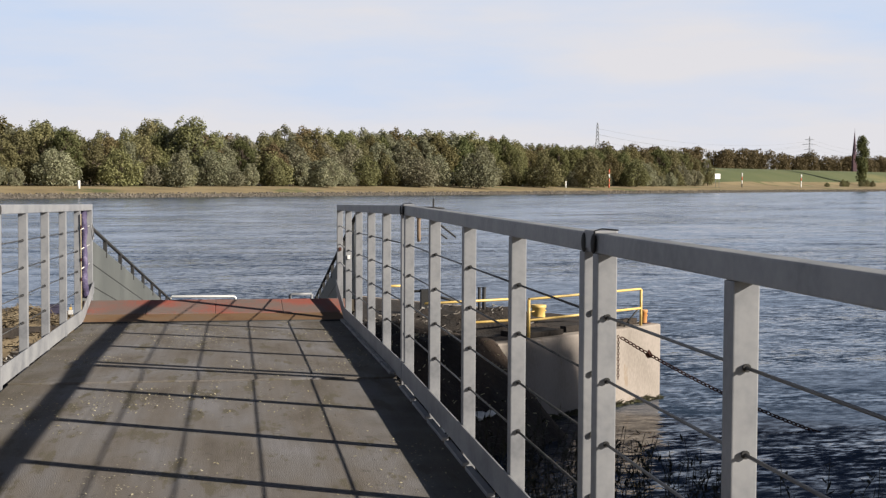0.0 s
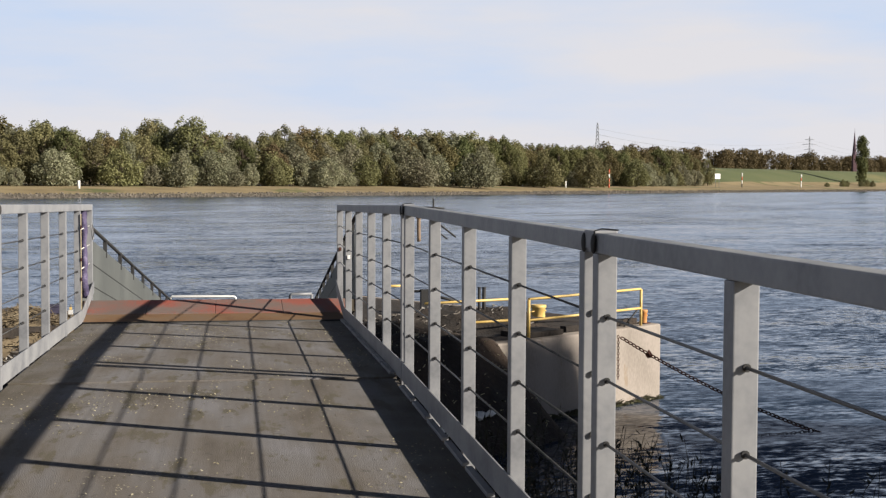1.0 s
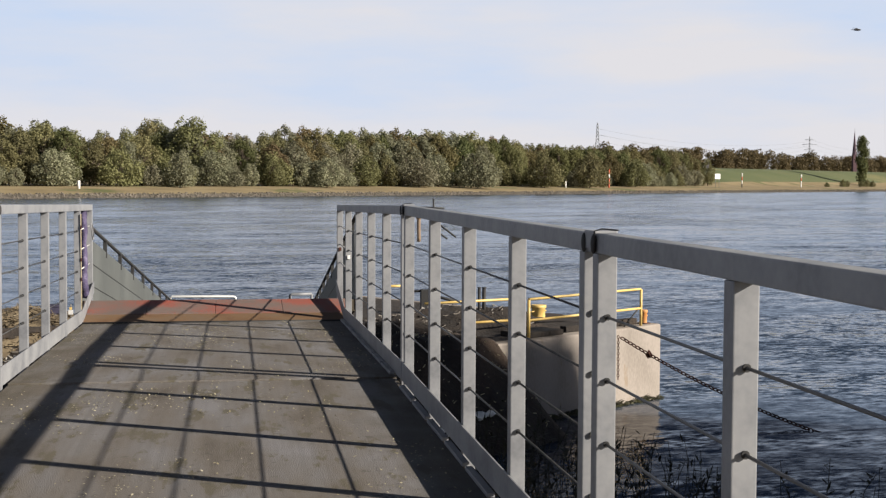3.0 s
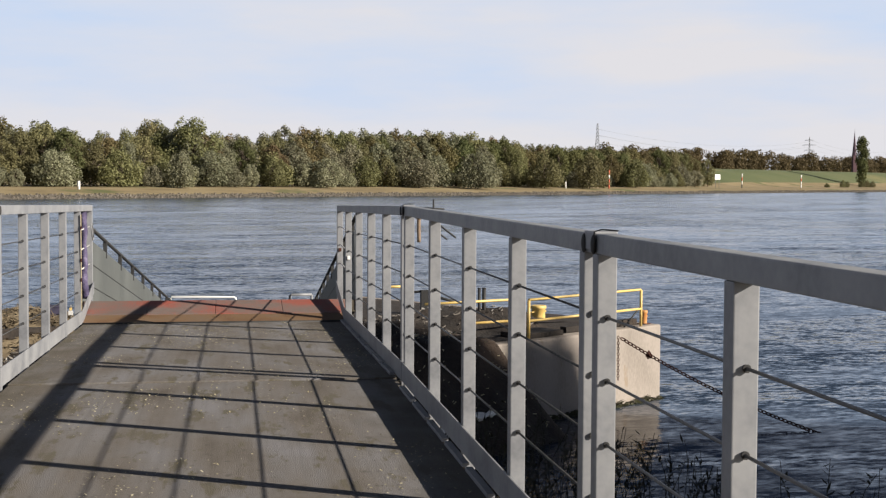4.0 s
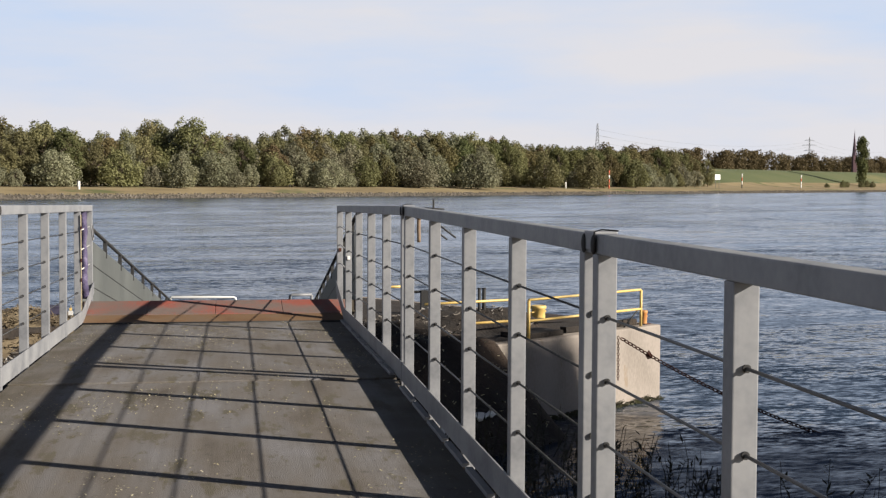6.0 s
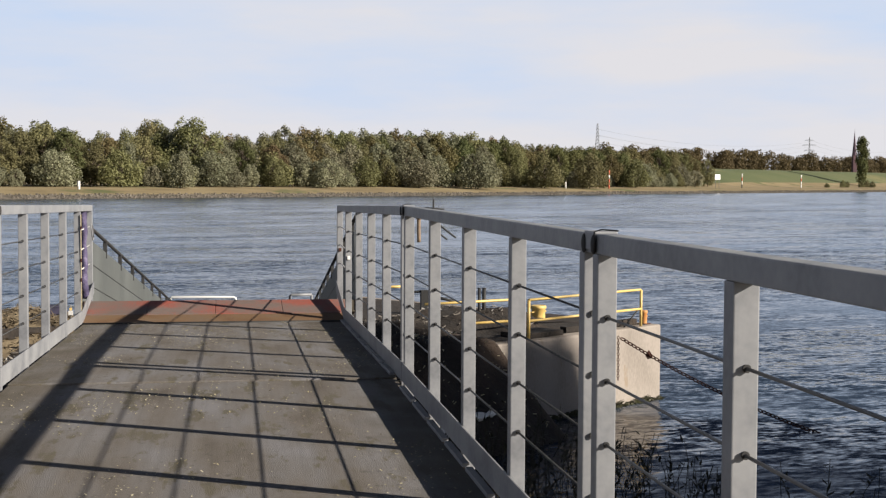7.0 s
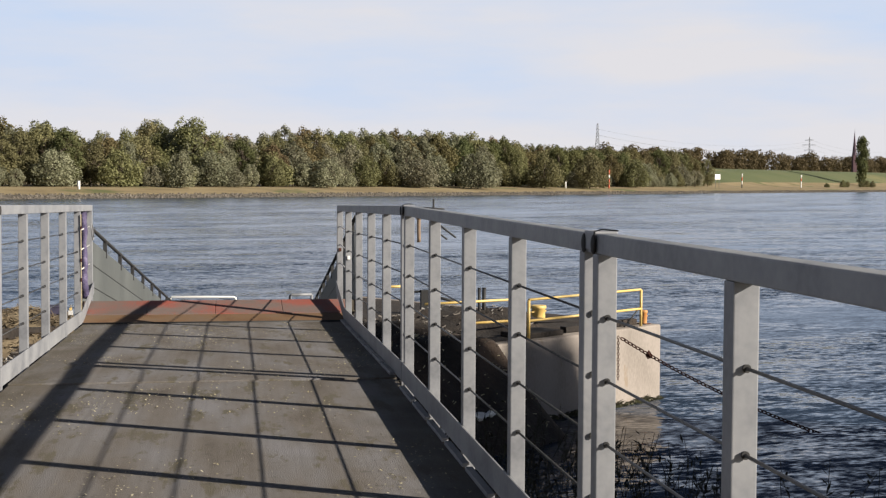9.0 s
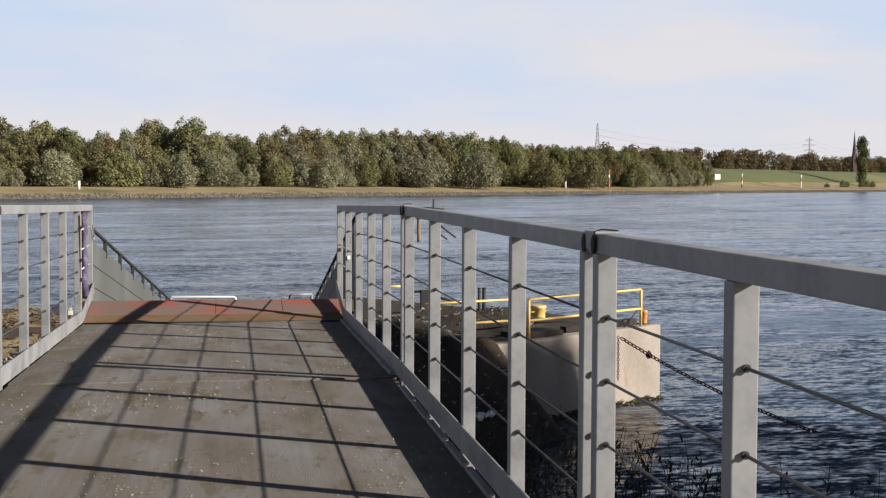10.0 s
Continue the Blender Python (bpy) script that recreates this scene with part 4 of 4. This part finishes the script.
def build_wood():
    rnd = random.Random(77)
    kinds = [build_tree(1, 18, 7.0, LEAF_OLIVE, "tall olive-green willow on the far bank"),
             build_tree(2, 19, 7.4, LEAF_OLIVE, "tall olive-green willow on the far bank"),
             build_tree(3, 18, 6.8, LEAF_SILVER, "tall silvery willow on the far bank"),
             build_tree(4, 20, 6.4, LEAF_DARK, "tall dark green poplar on the far bank"),
             build_tree(5, 17, 6.8, LEAF_RUST, "tall tree turning brown on the far bank"),
             build_tree(6, 11, 5.8, LEAF_SILVER, "bushy silvery willow reaching down to the grass", low=0.04, leaves=4000, size=0.3),
             build_tree(7, 10, 5.8, LEAF_OLIVE, "bushy olive willow reaching down to the grass", low=0.04, leaves=4000, size=0.3),
             build_tree(8, 9, 4.2, LEAF_SILVER, "round silvery willow bush on the bank", low=0.06, leaves=3200, size=0.27)]
    spots_of = [[] for k in kinds]
    def put(k, s, n, f):
        spots_of[k].append((at_river(s, n, land_height(s, n)), f))
    # the wood's height along the bank, in metres
    heights = ((236, 18.4), (248, 18.7), (261, 21.4), (276, 21.2), (293, 19.1), (306, 18.1), (318, 19.4), (323, 22.5),
               (327, 24.2), (334, 22.4), (345, 20.8), (355, 18.5), (361, 21.9), (375, 21.0), (388, 19.2), (397, 23.5),
               (408, 22.7), (426, 24.3), (441, 22.1), (452, 24.2), (485, 24.5), (507, 24.4), (531, 23.8), (556, 22.6),
               (582, 21.4), (616, 20.7), (673, 21.9), (707, 21.0), (740, 19.7))
    high = [max(v.co.z for c in k.children for v in c.data.vertices) for k in kinds]
    def tall(s):
        for (p, a), (q, b) in zip(heights, heights[1:]):
            if p <= s <= q:
                return a + (b - a) * (s - p) / (q - p)
        return heights[0][1] if s < heights[0][0] else heights[-1][1]
    s = 226.0
    while s < 742:     # the tall rows
        for row, n in enumerate((361, 372, 386)):
            k = rnd.choice((0, 0, 1, 2, 2, 2, 3, 4) if s < 520 else (0, 1, 3, 3, 4, 4))
            at = s + rnd.uniform(-3, 3)
            put(k, at, n + rnd.uniform(-4, 4), tall(at) / high[k] * (rnd.uniform(0.76, 1.04), rnd.uniform(0.92, 1.08), rnd.uniform(1.0, 1.13))[row])
        s += rnd.uniform(8.0, 11.5)
    put(1, 327, 362, 25.2 / high[1])       # one stands out above the rest
    s = 228.0
    while s < 700:     # the bushy front row
        if rnd.random() < (0.55 if s < 300 else 0.85):
            put(rnd.choice((5, 5, 6, 6, 7)), s, rnd.uniform(343, 355), rnd.uniform(0.6, 1.3))
        s += rnd.uniform(5.5, 9.5)
    for s, n, k, f in ((459, 331, 5, 1.5), (551, 331, 6, 1.65), (516, 334, 6, 1.6), (372, 338, 5, 1.1), (428, 338, 5, 1.2), (300, 338, 5, 1.15), (612, 340, 6, 1.4)):
        put(k, s, n, f)    # single willows on the grass
    for s, f in ((910, 0.5), (918, 0.42), (945, 0.42), (958, 0.5), (968, 0.45), (880, 0.3)):
        put(6, s, 341, f)
    for proto, spots_at in zip(kinds, spots_of):
        plant(proto, spots_at, rnd)


build_wood()



def build_far_wood():
    """The line of trees beyond the pasture."""
    rnd = random.Random(15)
    lobes = []
    s = 1000.0
    while s < 1760:
        n = 575 + rnd.uniform(-30, 30)
        h = rnd.uniform(12, 20) * (1.05 + 0.35 * noise.noise(Vector((s * 0.02, 4, 0))))
        p = at_river(s, n, land_height(s, n))
        for k in range(4):
            f = (k + 0.6) / 4
            r = h * rnd.uniform(0.22, 0.34)
            lobes.append(((p.x + rnd.uniform(-3, 3), p.y + rnd.uniform(-3, 3), p.z + h * f), (r, r, h * 0.2)))
        s += rnd.uniform(3, 6)
    me = crown_mesh("far_wood", rnd, lobes, 76000, 0.95, LEAF_RUST)
    tagged(new("far_wood", me), "distant line of trees beyond the green pasture", "trees", kind="stuff")


build_far_wood()


def build_poplar():
    rnd = random.Random(31)
    root = empty("tree", Matrix.Translation(at_river(1005, 362, land_height(1005, 362))), "tall narrow dark green poplar in the meadow", "tree")
    bm = tube(bmesh.new(), (0, 0, -0.5), (0, 0, 20), 0.6, 0.15, 8)
    lobes = []
    for i in range(26):
        f = i / 25
        r = 5.6 * (0.55 + 0.9 * f) * (1.25 - f) ** 0.6
        a = rnd.uniform(0, 6.28)
        c = (r * 0.35 * math.cos(a), r * 0.35 * math.sin(a), 3 + 32.5 * f)
        lobes.append((c, (r * 0.75, r * 0.75, 3.2)))
        tube(bm, (0, 0, max(1, c[2] - 5)), (c[0] * 1.6, c[1] * 1.6, c[2]), 0.12, 0.03, 5)
    part("trunk", bm, BARK, root)
    part("crown", crown_mesh("crown", rnd, lobes, 4200, 0.7, LEAF_DARK), LEAF_DARK, root)


build_poplar()


def build_church():
    p = Vector((612, 1250, 0))
    p.z = land_height(p.dot(ALONG), p.dot(ACROSS))
    root = empty("church", Matrix.Translation(p), "distant brick church tower with a pointed spire", "church")
    part("tower", bx(-1.9, 1.9, -1.9, 1.9, -1, 18, bevel=0.1), BRICK_FAR, root)
    bm = bmesh.new()
    bmesh.ops.create_cone(bm, cap_ends=True, segments=8, radius1=2.3, radius2=0.12, depth=24, matrix=Matrix.Translation((0, 0, 30)))
    part("spire", bm, SLATE, root, "purple-grey slate spire")
    part("cross", tube(bmesh.new(), (0, 0, 41.5), (0, 0, 44), 0.15), LATTICE, root)


build_church()


def build_pylon(p, h, turn, stout=1.0):
    p = Vector(p)
    p.z = land_height(p.dot(ALONG), p.dot(ACROSS))
    root = empty("pylon", Matrix.Translation(p) @ Matrix.Rotation(turn, 4, "Z"), "distant lattice steel electricity pylon", "pylon", "electricity pylons")
    def half(z):
        return stout * (4.2 - 3.3 * min(1, z / (0.62 * h)) ** 0.8 if z < 0.62 * h else 0.9 - 0.6 * (z - 0.62 * h) / (0.38 * h))
    levels = [h * i / 14 for i in range(15)]
    for sx, sy in ((1, 1), (1, -1), (-1, 1), (-1, -1)):
        bm = bmesh.new()
        for a, b in zip(levels, levels[1:]):
            tube(bm, (sx * half(a), sy * half(a), a), (sx * half(b), sy * half(b), b), 0.28, n=4)
        part("leg", bm, LATTICE, root)
    bm = bmesh.new()
    for a, b in zip(levels, levels[1:]):
        for k in range(4):
            c = [(1, 1), (1, -1), (-1, -1), (-1, 1)]
            (x0, y0), (x1, y1) = c[k], c[(k + 1) % 4]
            tube(bm, (x0 * half(a), y0 * half(a), a), (x1 * half(b), y1 * half(b), b), 0.12, n=3)
            tube(bm, (x1 * half(a), y1 * half(a), a), (x0 * half(b), y0 * half(b), b), 0.12, n=3)
    part("bracing", bm, LATTICE, root)
    for z, w in ((0.66 * h, 8), (0.79 * h, 11), (0.91 * h, 7)):
        bm = bmesh.new()
        for s in (-1, 1):
            tube(bm, (0, 0, z + 1.4), (s * w, 0, z), 0.18, n=4)
            tube(bm, (0, 0, z - 0.3), (s * w, 0, z), 0.18, n=4)
        part("cross_arm", bm, LATTICE, root)
    return root


PYLONS = [build_pylon((417, 1500, 0), 58, 1.2, 1.9), build_pylon((858, 1900, 0), 60, -0.35)]


def build_lines():
    a, b = PYLONS[0].matrix_basis, PYLONS[1].matrix_basis
    for z, w in ((0.79, 11), (0.79, -11), (0.91, 7), (0.66, -8)):
        p, q = a @ Vector((w, 0, 58 * z - 1.5)), b @ Vector((w, 0, 60 * z - 1.5))
        far = q + (q - p) * 0.7
        bm = bmesh.new()
        for u, v in ((p, q), (q, far)):
            pts = [u + (v - u) * (i / 12) - Vector((0, 0, 4 * 13 * (i / 12) * (1 - i / 12))) for i in range(13)]
            pipe(bm, pts, 0.09, 4)
        tagged(part("power_line", bm, LATTICE), "thin overhead power line between pylons", "power line", "overhead lines")


build_lines()


def build_marker(s, n, h, bands, label, r=0.28):
    root = empty("river_marker", Matrix.Translation(at_river(s, n, land_height(s, n))), label, "marker post", "river markers")
    k = len(bands)
    for i, mat in enumerate(bands):
        part("band", tube(bmesh.new(), (0, 0, h * i / k - (0.4 if i == 0 else 0)), (0, 0, h * (i + 1) / k), r, r, 10), mat, root)
    part("cap", tube(bmesh.new(), (0, 0, h), (0, 0, h + 0.12), r * 1.2, r * 0.4, 10), bands[-1], root)


build_marker(254, 332, 2.4, [WHITE], "short white marker post on the grassy bank", 0.42)
build_marker(531, 332, 3.0, [WHITE], "short white marker post on the grassy bank", 0.4)
build_marker(566, 329, 9.0, [SIGNAL_RED, SIGNAL_RED, WHITE, SIGNAL_RED], "tall red and white river marker", 0.36)
build_marker(731, 335, 8.4, [BLACK, WHITE, SIGNAL_RED, WHITE], "tall red and white banded river marker", 0.32)
build_marker(820, 335, 8.2, [WHITE, WHITE, SIGNAL_RED, WHITE], "tall red and white banded river marker", 0.32)


def build_board():
    m = Matrix.Translation(at_river(688, 330, land_height(688, 330))) @ Matrix.Rotation(0.4, 4, "Z")
    root = empty("river_sign", m, "blank white river sign board on two posts", "sign")
    part("board", bx(-2.0, 2.0, -0.06, 0.06, 4.9, 7.8, bevel=0.02), WHITE, root)
    part("frame", bx(-2.06, 2.06, 0.065, 0.12, 4.84, 7.86), LATTICE, root)
    for x in (-1.3, 1.3):
        part("post", tube(bmesh.new(), (x, 0.18, -0.5), (x, 0.18, 7.6), 0.1), LATTICE, root)


build_board()


# ------------------------------------------------------------ near bank
def build_weeds():
    rnd = random.Random(12)
    bm = bmesh.new()
    for i in range(250):
        if i < 150:
            x, y, h = rnd.uniform(3.2, 7.4), rnd.uniform(17.8, 20.6), rnd.uniform(0.7, 1.5)
            h *= 1.2 - 0.18 * max(0, x - 4)
        elif i < 162:
            x, y, h = rnd.uniform(7, 11.5), rnd.uniform(17.0, 19.3), rnd.uniform(0.5, 1.15)
        else:
            x, y, h = rnd.uniform(2.0, 5.0), rnd.uniform(14, 18), rnd.uniform(0.6, 1.2)
        q = Vector((x, y, 0))
        p = Vector((x, y, land_height(q.dot(ALONG), q.dot(ACROSS)) - 0.05))
        h -= min(0, p.z)
        lean = Vector((rnd.gauss(0, 0.2), rnd.gauss(0, 0.2), 1))
        pts = [p + lean * h * t + Vector((rnd.gauss(0, 0.03), rnd.gauss(0, 0.03), 0)) for t in (0, 0.35, 0.7, 1.0)]
        for a, b in zip(pts, pts[1:]):
            tube(bm, a, b, 0.007, 0.005, 3)
        for k in range(rnd.randint(9, 18)):
            t = rnd.uniform(0.3, 1.0)
            c = p + lean * h * t
            d = Vector((rnd.gauss(0, 1), rnd.gauss(0, 1), rnd.uniform(-0.2, 0.9))).normalized() * rnd.uniform(0.06, 0.22)
            w = d.cross(Vector((0, 0, 1))).normalized() * rnd.uniform(0.012, 0.03)
            bm.faces.new([bm.verts.new(v) for v in (c, c + d * 0.5 + w, c + d, c + d * 0.5 - w)])
    tagged(part("weeds", bm, REED), "dark straggly weeds and reeds at the water's edge", "weeds", kind="stuff")


build_weeds()


def build_shade_trees():
    """Unseen willows added towards the sun on the near bank; their tops shade the foot of the platform wall and the
    water's edge.
    """
    a = build_tree(41, 26, 6.0, LEAF_OLIVE, "tall dense willow added out of view to shade the platform wall", low=0.08, leaves=9000, size=0.5, lobes_n=34)
    tagged(a, group="near bank trees")
    reach = max(v.co.z for c in a.children for v in c.data.vertices)
    u = 55.0       # metres towards the sun
    # tops and widths are set by the shadow edge wanted on the wall
    for i, (t, top, turn, wide) in enumerate(((16.0, 31.0, 1.0, 1.0), (19.6, 32.4, 2.0, 1.0), (23.0, 32.8, 3.3, 0.9), (26.3, 31.65, 4.4, 0.62))):
        p = Vector((0.869, -0.495, 0)) * (u + 1.5 * (i % 2)) + Vector((0.495, 0.869, 0)) * t
        p.z = land_height(p.dot(ALONG), p.dot(ACROSS))
        k = (top - p.z) / reach
        m = Matrix.Translation(p) @ Matrix.Rotation(turn, 4, "Z")
        if i == 0:
            a.matrix_basis = m @ Matrix.Diagonal((k, k, k, 1))
        else:
            copy_thing(a, m).scale = (k * wide, k * wide, k)


build_shade_trees()


def build_litter():
    """Dry leaf scraps strewn over the deck, in drifts."""
    rnd = random.Random(5)
    bm = bmesh.new()
    i = 0
    while i < 3200:
        x, y = rnd.uniform(XL + 0.1, XR - 0.1), 2.2 + 9.8 * rnd.random() ** 1.2
        drift = noise.noise(Vector((x * 1.7, y * 0.9, 2)))
        if drift < rnd.uniform(-0.1, 0.6):
            continue
        i += 1
        z = DECK + 0.004 - max(0, y - SEAM) * SLOPE + 0.01 * (y > SEAM)
        r, a = rnd.uniform(0.0018, 0.005), rnd.uniform(0, 6.28)
        p = Vector((x, y, z))
        u, v = Vector((math.cos(a), math.sin(a), rnd.uniform(-0.1, 0.5))) * r * 1.7, Vector((-math.sin(a), math.cos(a), rnd.uniform(-0.1, 0.3))) * r
        bm.faces.new([bm.verts.new(c + Vector((0, 0, r * 0.4))) for c in (p - u, p - v, p + u, p + v)])
    tagged(part("leaf_litter", bm, LITTER), "small dry leaf scraps scattered over the deck", "leaf litter", kind="stuff")


build_litter()


# ------------------------------------------------------------ what flies past
def build_bird():
    root = empty("bird", Matrix(), "small dark bird in fast low flight", "bird")
    bm = bmesh.new()
    bmesh.ops.create_uvsphere(bm, u_segments=12, v_segments=8, radius=1, matrix=Matrix.Diagonal((0.075, 0.02, 0.02, 1)))
    part("body", bm, BIRD, root, smooth=True)
    for s in (-1, 1):
        bm = bmesh.new()
        top = [bm.verts.new(c) for c in ((0.035, s * 0.012, 0.008), (0.02, s * 0.09, 0.022), (-0.05, s * 0.19, 0.006), (-0.012, s * 0.09, 0.018), (-0.02, s * 0.012, 0.006))]
        bot = [bm.verts.new(v.co - Vector((0, 0, 0.004))) for v in top]
        bm.faces.new(top), bm.faces.new(bot[::-1])
        for i in range(5):
            bm.faces.new((top[i], bot[i], bot[(i + 1) % 5], top[(i + 1) % 5]))
        bmesh.ops.recalc_face_normals(bm, faces=bm.faces)
        part("wing", bm, BIRD, root)
    bm = bx(-0.115, -0.06, -0.012, 0.012, -0.003, 0.003)
    part("tail", bm, BIRD, root)
    return root


def build_insect():
    root = empty("insect", Matrix(), "tiny dark flying insect", "insect")
    bm = bmesh.new()
    bmesh.ops.create_uvsphere(bm, u_segments=8, v_segments=6, radius=1, matrix=Matrix.Diagonal((0.007, 0.004, 0.004, 1)))
    part("body", bm, BIRD, root)
    for s in (-1, 1):
        part("wing", bx(-0.004, 0.003, min(0.003 * s, 0.011 * s), max(0.003 * s, 0.011 * s), 0.003, 0.0035), BIRD, root)
    return root


bird, insect = build_bird(), build_insect()


def on_ray(x, y, d):
    """A point d metres in front of the first camera pose, x and y in widths from the picture's middle."""
    half = 2 * math.tan(radians(36.86) / 2)
    return aim() @ Vector((x * half * d, -y * half * d, -d))


def motions():
    drift = -2.2
    start = Matrix.Rotation(math.atan2(ALONG.y, ALONG.x), 4, "Z")
    # the bird crosses from left to right in a shallow dip
    p, v = on_ray(-0.2545, -0.2589, 25), on_ray(-0.1244, -0.2481, 25) - on_ray(-0.2545, -0.2589, 25)
    q = on_ray(0.1065, -0.2532, 25)
    rows = [(0.0, p - v * 24), (2.2, p - v * 2), (2.4, p), (2.5, p + v), (2.6, on_ray(-0.0077, -0.2481, 25)), (2.7, q), (3.0, q + (q - p)), (10.0, q + (q - p) * 24.3)]
    face = (q - p).to_track_quat("X", "Z").to_matrix().to_4x4() @ Matrix.Rotation(0.25, 4, "X")
    walk(bird, [(t, Matrix.Translation(c) @ face) for t, c in rows])
    a, b = on_ray(0.3571, -0.1837, 8), on_ray(0.213, -0.1882, 8)
    face = (b - a).to_track_quat("X", "Z").to_matrix().to_4x4()
    walk(insect, [(t, Matrix.Translation(a + (b - a) * (t - 7.4) / 0.1) @ face) for t in (0.0, 7.0, 7.4, 7.5, 8.0, 10.0)])
    walk(river, [(0.0, start), (5.0, Matrix.Translation(ALONG * drift * 5.0) @ start), (10.0, Matrix.Translation(ALONG * drift * 10.0) @ start)])


motions()
